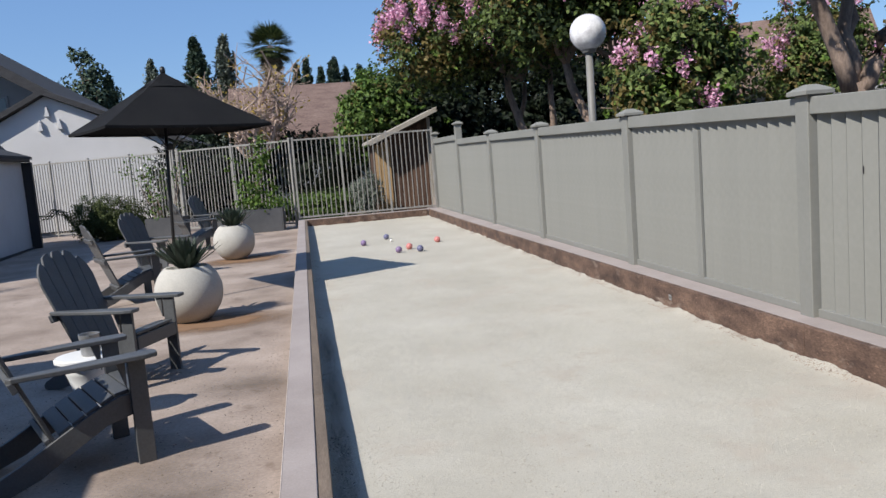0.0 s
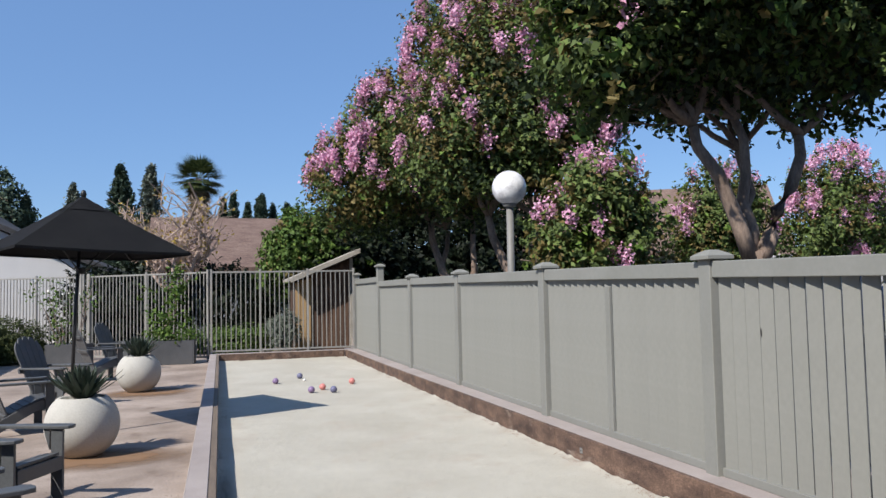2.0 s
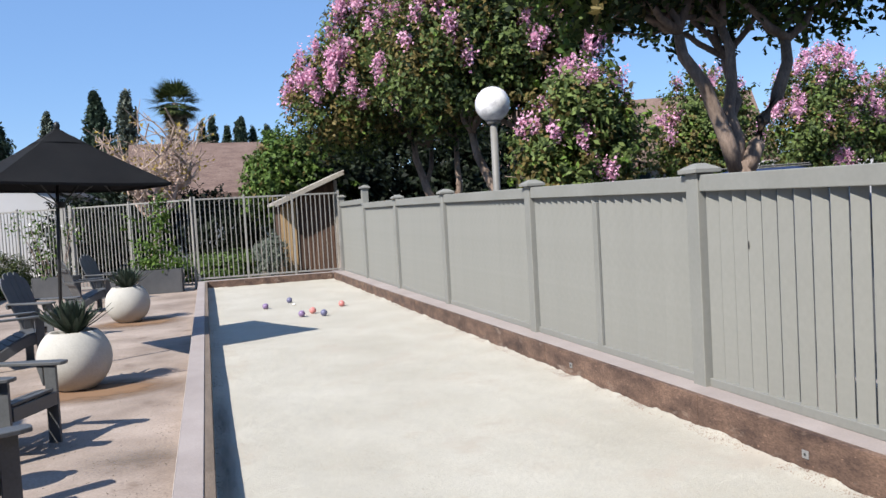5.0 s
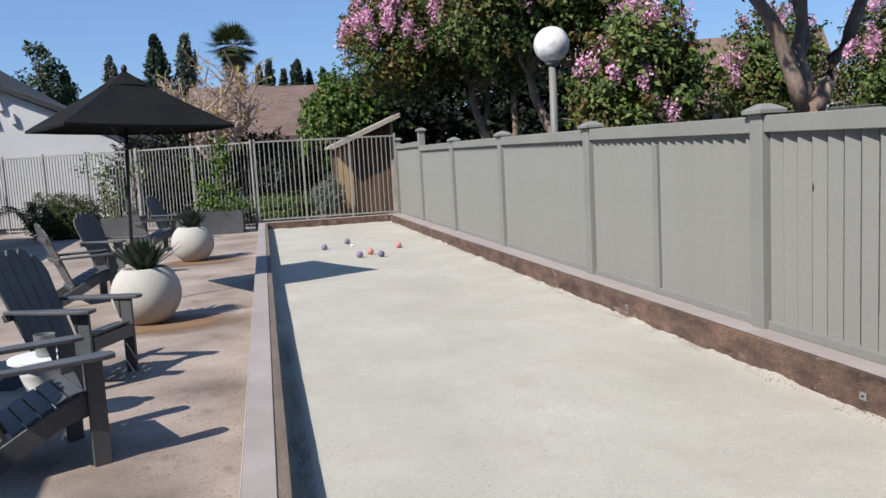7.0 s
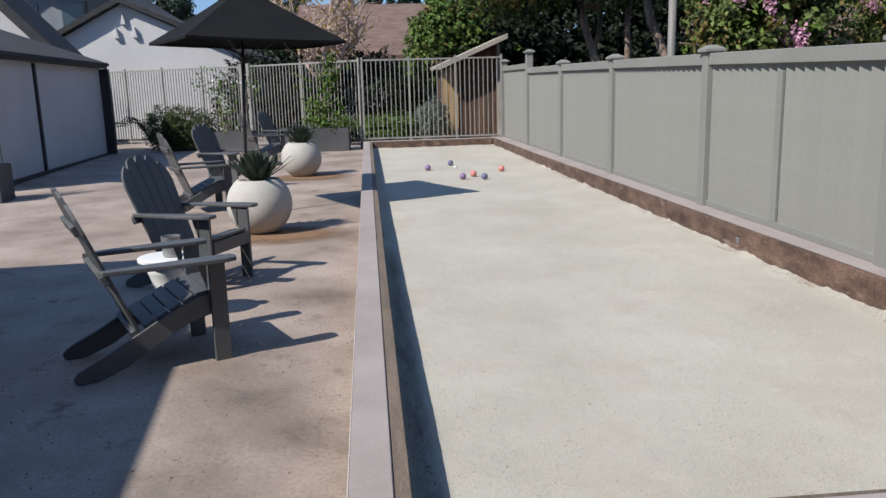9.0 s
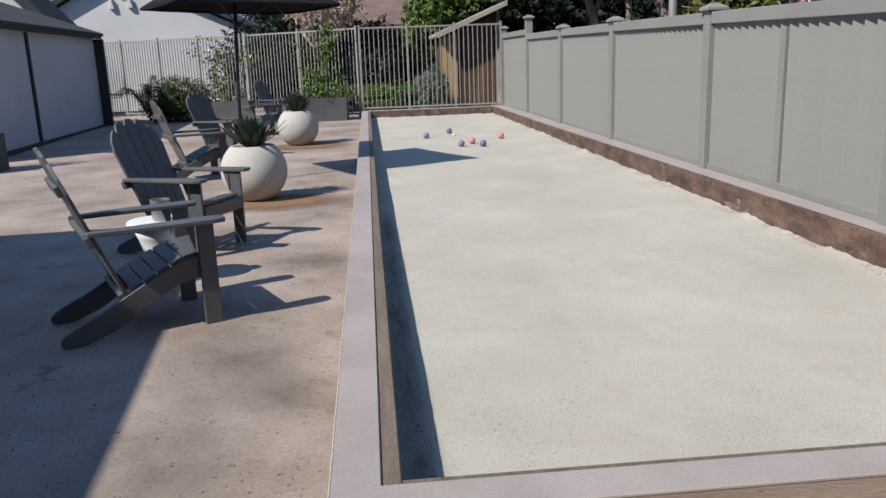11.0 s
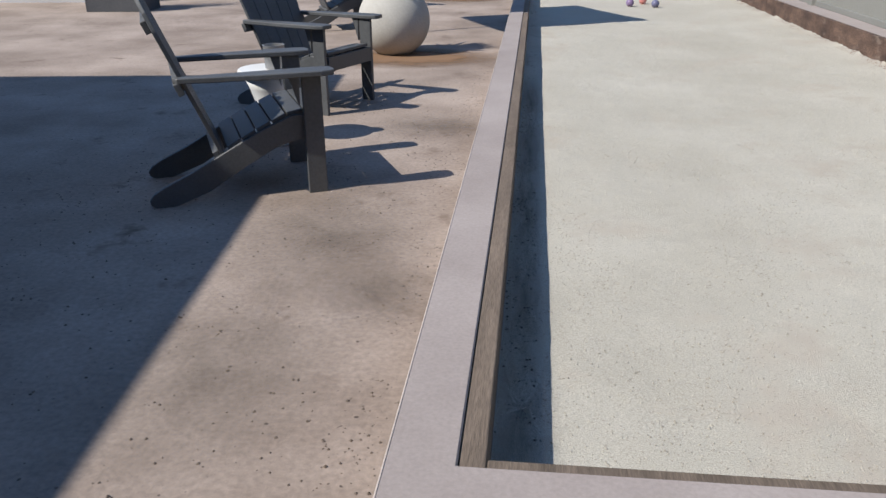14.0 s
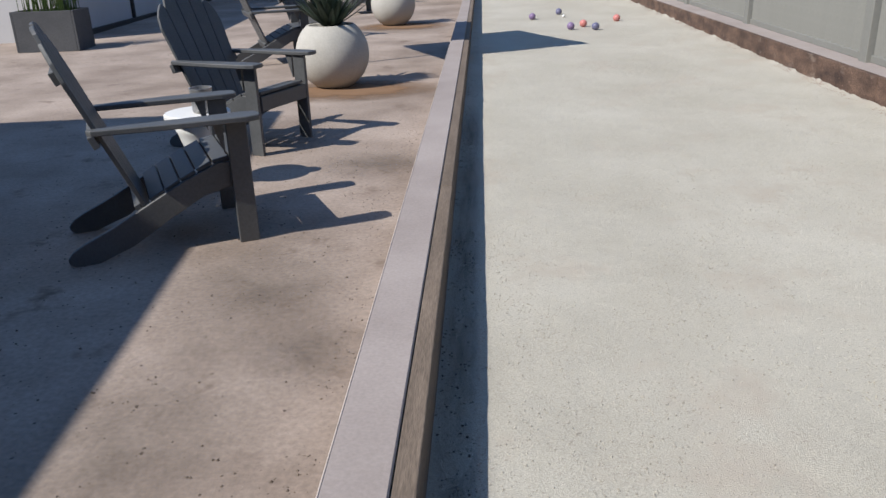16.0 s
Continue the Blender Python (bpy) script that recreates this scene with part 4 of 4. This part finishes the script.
# dark arcs built as solid fronds between the outbuilding and the clipped bush
cycad = thing("cycad", pose(-5.85, 21.6, gz(21.6)), "dark long arching fronds", "plant")
r = np.random.default_rng(33)
for k in range(11):
    a, n, lift = r.uniform(-0.5, 3.6), r.uniform(0.75, 1.15), r.uniform(0.7, 1.15)
    bm = bmesh.new()
    pts = [Vector((math.cos(a) * n * f, math.sin(a) * 0.4 * n * f, lift * math.sin(min(1.0, 1.25 * f) * 2.2) + 0.1)) for f in (0, 0.2, 0.4, 0.6, 0.8, 1.0)]
    tube(bm, [tuple(q) for q in pts], [0.016, 0.014, 0.012, 0.01, 0.008, 0.004], 5)
    for i in range(26):
        f = 0.15 + 0.85 * i / 25
        j = min(4, int(f * 5))
        q = pts[j].lerp(pts[j + 1], f * 5 - j)
        d = (pts[j + 1] - pts[j]).normalized()
        for side in (-1, 1):
            w = Vector((-math.sin(a), math.cos(a), 0)) * side * 0.17 * math.sin(math.pi * min(0.97, f)) + d * 0.07 - Vector((0, 0, 0.05))
            bm.faces.new([bm.verts.new(v) for v in (q - d * 0.011, q + d * 0.011, q + w)])
    part("frond", bm, LEAF_DARK, cycad)
shrub("hedge", pose(0.6, 22.6, 0), [((-1.6, 0, 0.42), (0.9, 0.5, 0.42)), ((-0.4, 0, 0.42), (0.9, 0.5, 0.42)), ((0.35, 0, 0.42), (0.6, 0.5, 0.42))], 9000, 0.05, LEAF_HEDGE, "sunlit green hedge behind the metal fence", "hedge", 24, clipped=True)
shrub("bush", pose(1.78, 21.7, 0), [((0, 0, 0.68), (0.42, 0.42, 0.52))], 5000, 0.035, LEAF_GREY, "grey-green rounded bush beside the cedar shed", "bush", 25, clipped=True)
shrub("hedge", pose(0.0, 28.0, 0), [((-4.0, 0, 1.2), (1.2, 0.9, 1.3)), ((-2.4, 0, 1.3), (1.5, 0.9, 1.4)), ((0.2, 0, 1.3), (1.5, 0.9, 1.4)), ((2.6, 0, 1.4), (1.5, 0.9, 1.4))], 36000, 0.08, LEAF_DEEP_SHADE, "tall hedge behind the metal fence, deep shade painted into its leaves", "hedge", 26)


# ---- trees ----
def limb(bm, start, end, r0, r1, rng, bends=5, wander=0.08):
    start, end = Vector(start), Vector(end)
    pts, rad = [], []
    for i in range(bends + 1):
        f = i / bends
        p = start.lerp(end, f)
        if 0 < i:
            p += Vector(rng.normal(size=3)) * wander * (end - start).length * 0.5 * math.sin(math.pi * min(f, 0.9))
        pts.append(tuple(p))
        rad.append(r0 + (r1 - r0) * f)
    tube(bm, pts, rad, 9)
    return pts


def tree(at, stems, balls, count, size, mats, label, seed, bloom=None, bark=None, bole=None):
    """stems: (foot, top, radius). balls: ellipsoids of the crown. mats: (material, share)."""
    r = np.random.default_rng(seed)
    t = thing("tree", at, label, "tree")
    bm = bmesh.new()
    if bole:
        limb(bm, (0, 0, 0), bole[0], bole[1], bole[1] * 0.85, r)
    for foot, top, rad in stems:
        pts = limb(bm, foot, top, rad, rad * 0.55, r)
        near = sorted(balls, key=lambda b: (Vector(b[0]) - Vector(top)).length)[:4]
        for b in near:
            mid = Vector(top).lerp(Vector(b[0]), 0.95)
            branch = limb(bm, top, mid, rad * 0.5, rad * 0.16, r)
            for k in range(3):
                tip = Vector(b[0]) + Vector(r.normal(size=3)) * 0.55 * Vector(b[1]).length / 1.7
                limb(bm, branch[3], tip, rad * 0.22, 0.008, r, 4)
    part("trunk", bm, bark or BARK, t, smooth=True)
    # dark leaves are shifted down, painting shade inside and under the crown
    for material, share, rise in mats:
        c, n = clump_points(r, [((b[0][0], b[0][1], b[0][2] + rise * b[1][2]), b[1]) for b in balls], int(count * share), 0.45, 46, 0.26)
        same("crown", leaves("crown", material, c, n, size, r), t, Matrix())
    if bloom:
        heads, petals, top_only = bloom
        u = []
        while len(u) < heads:
            b = balls[r.integers(0, len(balls))]
            d = r.normal(size=3)
            d /= np.linalg.norm(d)
            if d[2] < -0.2 + top_only * 0.4 + r.uniform(-0.3, 0.3):
                continue
            p = np.array(b[0]) + d * np.array(b[1]) * r.uniform(1.04, 1.24)
            if any(((p - np.array(o[0])) / np.array(o[1])) @ ((p - np.array(o[0])) / np.array(o[1])) < 0.75 for o in balls):
                continue
            u.append(p)
        u = np.repeat(np.array(u), petals, axis=0)
        g = r.normal(size=(len(u), 3)) * np.array([0.075, 0.075, 0.12])
        same("blossom", leaves("blossom", PINK, u + g, g + [0, 0, 0.05], 0.062, r, 1.2, 1.1), t, Matrix())
    return t


tree(pose(6.2, 19.6, 0.42), [((0, 0, 0), (-0.7, 0.2, 3.2), 0.14), ((0.1, 0, 0), (0.45, 0.1, 3.2), 0.12), ((0.0, 0.1, 0), (-0.1, 0.7, 3.0), 0.10)],
     [((-2.4, 0.2, 4.2), (1.3, 1.3, 1.25)), ((-1.3, 0.2, 5.5), (1.4, 1.4, 1.45)), ((0.25, 0, 7.3), (1.4, 1.5, 1.95)), ((0.2, 0.3, 5.0), (2.0, 1.6, 1.7)), ((1.5, 0.2, 6.6), (1.5, 1.5, 2.0))],
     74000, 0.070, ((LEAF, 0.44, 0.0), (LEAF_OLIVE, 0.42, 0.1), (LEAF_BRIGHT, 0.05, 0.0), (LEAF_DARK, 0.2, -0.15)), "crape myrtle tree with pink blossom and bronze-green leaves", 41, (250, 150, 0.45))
tree(pose(7.0, 16.6, 0.42), [((0, 0, 0), (-0.9, 0.1, 3.0), 0.15), ((0.15, 0, 0), (0.3, 0.1, 3.0), 0.13)],
     [((-0.6, 0, 6.1), (1.5, 1.4, 1.95)), ((0.5, 0.2, 5.9), (1.4, 1.4, 1.8)), ((-1.7, 0, 4.6), (1.3, 1.3, 1.3)), ((0.8, 0.0, 4.8), (1.3, 1.3, 1.2)), ((-0.4, -0.2, 4.7), (1.4, 1.3, 1.0))],
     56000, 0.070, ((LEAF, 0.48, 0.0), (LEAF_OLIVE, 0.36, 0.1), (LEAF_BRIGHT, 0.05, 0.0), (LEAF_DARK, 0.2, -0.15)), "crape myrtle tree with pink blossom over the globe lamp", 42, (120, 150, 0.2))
tree(pose(6.15, 7.35, 0.42), [((-0.04, 0, 1.5), (-0.72, 0.05, 3.1), 0.105), ((0.03, 0.05, 1.5), (-0.08, 0.1, 3.2), 0.09), ((0.08, -0.03, 1.5), (0.66, -0.1, 3.0), 0.105), ((0.04, 0.1, 1.5), (0.22, 0.5, 2.9), 0.085)],
     [((-1.3, 0.2, 4.75), (1.2, 1.2, 0.9)), ((-0.3, 0, 4.75), (1.5, 1.4, 1.2)), ((1.2, 0, 4.48), (1.4, 1.3, 1.1)), ((2.1, -0.4, 4.35), (0.9, 0.9, 0.55)), ((0.0, 0.3, 5.9), (2.2, 1.8, 1.4)), ((-1.5, 0.2, 5.5), (0.9, 0.9, 0.8)), ((2.0, 0, 5.7), (1.4, 1.3, 1.1)), ((0.3, 1.2, 4.4), (1.8, 0.9, 0.9)), ((-1.75, 0.0, 3.75), (0.75, 0.8, 0.5)), ((-1.1, -1.1, 4.8), (1.1, 1.0, 0.8)), ((0.5, -1.3, 4.8), (1.4, 1.1, 1.0)), ((-1.4, 0.4, 3.55), (0.5, 0.5, 0.28)), ((1.9, -0.2, 4.0), (0.8, 0.7, 0.4)), ((3.1, -0.9, 4.75), (1.2, 1.0, 0.9)), ((2.6, 0.3, 5.2), (1.3, 1.2, 1.1)), ((-1.0, 0.1, 4.05), (0.8, 0.8, 0.5)), ((3.2, -0.5, 4.25), (1.1, 0.9, 0.6))],
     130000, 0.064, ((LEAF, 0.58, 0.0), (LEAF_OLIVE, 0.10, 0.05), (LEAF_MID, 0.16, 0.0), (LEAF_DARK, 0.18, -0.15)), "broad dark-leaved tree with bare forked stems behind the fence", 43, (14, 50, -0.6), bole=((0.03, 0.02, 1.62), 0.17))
for k, (x, y, s, seed) in enumerate(((7.75, 14.5, 1.02, 51), (14.7, 20.0, 1.22, 52), (18.9, 20.0, 1.38, 53), (22.6, 20.0, 1.32, 54))):
    tree(pose(x, y, 0.42), [((0, 0, 0), (-0.3, 0, 1.5), 0.07), ((0.1, 0, 0), (0.3, 0.1, 1.5), 0.06)],
         [((-0.55 * s, 0, 2.1 * s), (0.8 * s, 0.9 * s, 0.9 * s)), ((0.55 * s, 0.1, 2.2 * s), (0.8 * s, 0.9 * s, 0.95 * s)), ((0, 0, 3.0 * s), (0.9 * s, 0.9 * s, 0.9 * s)), ((0, 0, 1.3 * s), (1.0, 1.0, 0.7))],
         20000, 0.075, ((LEAF, 0.75, 0.0), (LEAF_OLIVE, 0.2, 0.1), (LEAF_BRIGHT, 0.08, 0.1)), "low crape myrtle with pink blossom in the parking lot", seed, (80 if k > 1 else 22, 100, 1.7))

# thicket behind the near crape myrtles, its shade put into the leaf colour
shrub("thicket", pose(9.0, 27.0, 0.42), [((-2.5, 0, 1.5), (2.2, 1.0, 1.6)), ((0.6, 0, 1.6), (2.2, 1.0, 1.8)), ((-4.5, -1.0, 1.8), (1.6, 1.0, 1.8)), ((-1.0, 0.6, 3.4), (3.6, 1.0, 1.4))], 34000, 0.12, LEAF_DEEP_SHADE, "thicket of evergreen shrubs with deep shade painted into the leaves", "bush", 27)

# bright green tree beyond the metal fence
tree(pose(2.5, 26, 0), [((0, 0, 0), (0, 0, 2.0), 0.12)], [((-0.35, 0, 2.7), (0.75, 0.8, 0.75)), ((0.3, 0, 3.45), (0.85, 0.9, 0.95)), ((1.0, 0, 3.3), (0.85, 0.9, 1.0)), ((0.0, 0, 3.2), (0.75, 0.8, 0.75)), ((1.8, 0.2, 2.8), (0.8, 0.8, 0.9)), ((0.4, 0, 2.2), (1.3, 0.9, 0.7))],
     21000, 0.085, ((LEAF_HEDGE, 0.42, 0.1), (LEAF_MID, 0.50, 0.15), (LEAF_OLIVE, 0.07, 0.15), (LEAF_DARK, 0.2, -0.25)), "leafy bright green tree behind the metal fence", 61)

# half-bare fruit tree
r = np.random.default_rng(62)
bare = thing("tree", pose(-1.6, 27.5, 0) @ Matrix.Diagonal((1.3, 1.2, 1.18, 1)), "half-bare fruit tree with a few yellow leaves", "tree")
bm = bmesh.new()
tips = []
trunk = limb(bm, (0, 0, 0), (0.1, 0, 1.8), 0.12, 0.09, r)
for k in range(14):
    a = k * 2.4
    e = (0.1 + math.cos(a) * r.uniform(0.7, 1.9), math.sin(a) * 0.9, r.uniform(2.8, 4.6))
    main = limb(bm, trunk[-1 - k % 2], e, 0.06, 0.02, r, 6, 0.14)
    for j in range(6):
        s = main[r.integers(2, 6)]
        t = Vector(s) + Vector((r.normal(0, 0.5), r.normal(0, 0.4), r.uniform(0.2, 0.9)))
        twig = limb(bm, s, t, 0.022, 0.009, r, 4, 0.15)
        tips += twig[1:]
        for q in range(5):
            u = Vector(twig[2]) + Vector(r.normal(0, 0.25, 3)) + Vector((0, 0, 0.15))
            limb(bm, twig[2], u, 0.012, 0.005, r, 3, 0.1)
part("trunk", bm, BARK_GREY, bare)
tips = np.array(tips)
pick = tips[r.integers(0, len(tips), 500)] + r.normal(0, 0.06, (500, 3))
same("crown", leaves("crown", LEAF_YELLOW, pick, r.normal(size=(500, 3)), 0.06, r), bare, Matrix())


def conifer(x, y, h, w, material, label, seed, thin=1.0):
    r = np.random.default_rng(seed)
    t = thing("conifer", pose(x, y, 0), label, "tree", "far conifers")
    part("trunk", tube(bmesh.new(), [(0, 0, 0), (0, 0, h * 0.5), (0, 0, h)], [w * 0.1, w * 0.06, 0.02], 8), BARK, t)
    c = []
    tiers = int(20 + 14 * thin)
    for k in range(tiers):
        u = (k + r.uniform(-0.25, 0.25)) / tiers
        z = h * (0.2 + 0.79 * max(0.0, u))
        for j in range(int(8 + 5 * thin)):
            reach = w * 1.1 * (1.02 - u) ** 0.85 * r.uniform(0.4, 1.15) + 0.08
            a, m = r.uniform(0, 6.3), int(34 + 46 * (1 - u))
            f = r.uniform(0.05, 1, m)
            side = r.normal(0, 0.17, m) * reach * (1.1 - f)
            c.append(np.stack([np.cos(a) * f * reach - np.sin(a) * side, np.sin(a) * f * reach + np.cos(a) * side, z - 0.30 * reach * f ** 1.4 + r.normal(0, 0.13, m) + 0.12 * reach * (f > 0.85)], -1))
    c = np.concatenate(c)
    same("crown", leaves("crown", material, c, np.tile([0, 0, 1.0], (len(c), 1)), 0.015 * w + 0.10, r, 0.7, 2.4), t, Matrix())
    return t


conifer(-6.75, 60, 11.6, 2.6, LEAF_PINE, "dark green pointed conifer beyond the houses", 71)
conifer(-4.7, 60, 11.7, 2.3, LEAF_GREY, "thin grey-green conifer beyond the houses", 72, 0.6)
conifer(-9.9, 60, 10.2, 1.9, LEAF_GREY, "pale thin conifer beyond the houses", 73, 0.5)
conifer(-12.9, 60, 9.3, 2.0, LEAF_PINE, "dark ragged conifer beside the gabled house", 74, 0.7)
tree(pose(-14.3, 60, 0), [((0, 0, 0), (0, 0, 6.5), 0.25)], [((-0.3, 0, 8.0), (1.7, 1.3, 1.3)), ((0.3, 0, 9.7), (0.8, 0.8, 0.9)), ((0.9, 0, 7.5), (1.2, 1.0, 1.0)), ((-0.3, 0, 10.6), (0.7, 0.6, 0.5))],
     2600, 0.17, ((LEAF_PINE, 1.0, 0.0),), "dark ragged pine beside the gabled house", 75)

# row of dark cypresses on the skyline
for k in range(9):
    conifer(0.2 + 0.60 * k + 0.45 * math.sin(5 * k), 64 + math.sin(9 * k), 8.9 + 1.3 * abs(math.sin(2.3 * k)), 1.35, LEAF_PINE, "small dark cypress on the skyline", 80 + k, 0.35)

# fan palm
r = np.random.default_rng(90)
palm = thing("palm_tree", pose(-1.35, 58, 0), "tall fan palm with a skirt of dry fronds", "tree")
part("trunk", tube(bmesh.new(), [(0, 0, 0), (0.05, 0, 5), (0, 0, 10.3)], [0.32, 0.26, 0.24], 10), BARK_GREY, palm)
for name, material, low, high, count, reach in (("crown", LEAF_PALM, -0.75, 1.25, 90, 1.75), ("dry_skirt", LEAF_DRY, -1.3, -0.25, 100, 1.25)):
    verts, faces = [], []
    for k in range(count):
        a, e = r.uniform(0, 6.3), r.uniform(low, high)
        d = Vector((math.cos(a) * math.cos(e), math.sin(a) * math.cos(e), math.sin(e)))
        side = d.cross((0, 0, 1)).normalized()
        span = reach * r.uniform(0.7, 1.1)
        up = side.cross(d)
        z0 = 10.35 if name == "crown" else r.uniform(7.6, 10.3)
        hub = Vector((0, 0, z0)) + d * span * 0.5
        for j in range(11):
            f = (j - 5) / 5 * 1.25
            tip = hub + (d * math.cos(f) + side * math.sin(f)) * span * 0.65 - Vector((0, 0, 0.15 * abs(f)))
            b = (d * math.cos(f + 1.57) + side * math.sin(f + 1.57)) * 0.055
            o = len(verts)
            verts += [tuple(hub), tuple((hub + tip) / 2 + b), tuple(tip), tuple((hub + tip) / 2 - b)]
            faces.append((o, o + 1, o + 2, o + 3))
        o = len(verts)
        verts += [(0, 0, z0), tuple(hub + up * 0.03), tuple(hub - up * 0.03)]
        faces.append((o, o + 1, o + 2))
    same(name, mesh_of(name, verts, faces, material), palm, Matrix())


# ---- globe lamps ----
def globe_lamp(x, y, z, r, label):
    t = thing("street_lamp", pose(x, y, 0.42), label, "lamp", "globe lamps")
    part("post", tube(bmesh.new(), [(0, 0, 0), (0, 0, z - r - 0.42)], [0.06, 0.05], 16), LAMP_METAL, t, smooth=True)
    part("collar", lathe([(0.055, z - r - 0.45), (0.09, z - r - 0.44), (0.11, z - r - 0.40), (0.06, z - r - 0.385)], 20), LAMP_METAL, t)
    bm = bmesh.new()
    bmesh.ops.create_uvsphere(bm, u_segments=32, v_segments=20, radius=r, matrix=pose(0, 0, z - 0.42))
    part("globe", bm, GLOBE, t, "white milk-glass globe", smooth=True)


globe_lamp(4.1, 10.0, 3.09, 0.25, "grey lamp post with a white globe behind the fence")
globe_lamp(22.0, 21.0, 3.35, 0.28, "grey lamp post with a white globe in the parking lot")


# ---- parked car ----
car = thing("car", pose(12.7, 13.7, 0.42, 0, 0, -43), "dark blue estate car with roof rails, parked", "car")
side = [(-2.3, 0.35), (2.3, 0.35), (2.35, 0.7), (2.2, 0.95), (1.2, 1.08), (0.45, 1.62), (-0.2, 1.74), (-1.6, 1.72), (-2.15, 1.5), (-2.35, 1.0), (-2.38, 0.6)]
part("body", prism(side, 1.8, Matrix(), 0.05), CAR_PAINT, car, smooth=False)
for s in (-1, 1):
    part("side_window", prism([(0.95, 1.12), (0.38, 1.53), (-1.55, 1.60), (-1.95, 1.45), (-2.05, 1.12)], 0.01, pose(0, s * 0.902, 0)), PANE, car)
    part("roof_rail", bar((0.1, s * 0.68, 1.79), (-1.7, s * 0.68, 1.78), 0.04, 0.035, 0.01), BLACK, car)
    for x in (-1.42, 1.42):
        w = part("wheel", tube(bmesh.new(), [(x, s * 0.72, 0.34), (x, s * 0.91, 0.34)], [0.34, 0.34], 24), RUBBER, car)
        part("rim", tube(bmesh.new(), [(x, s * 0.9, 0.34), (x, s * 0.918, 0.34)], [0.21, 0.20], 20), LAMP_METAL, w)
tagged(part("wall_far", block((40, 0.2, 2.8), pose(24, 31.5, 1.8, 0, 0, -12)), WALL), "pale garden wall beyond the parking lot", "wall", kind="structure")
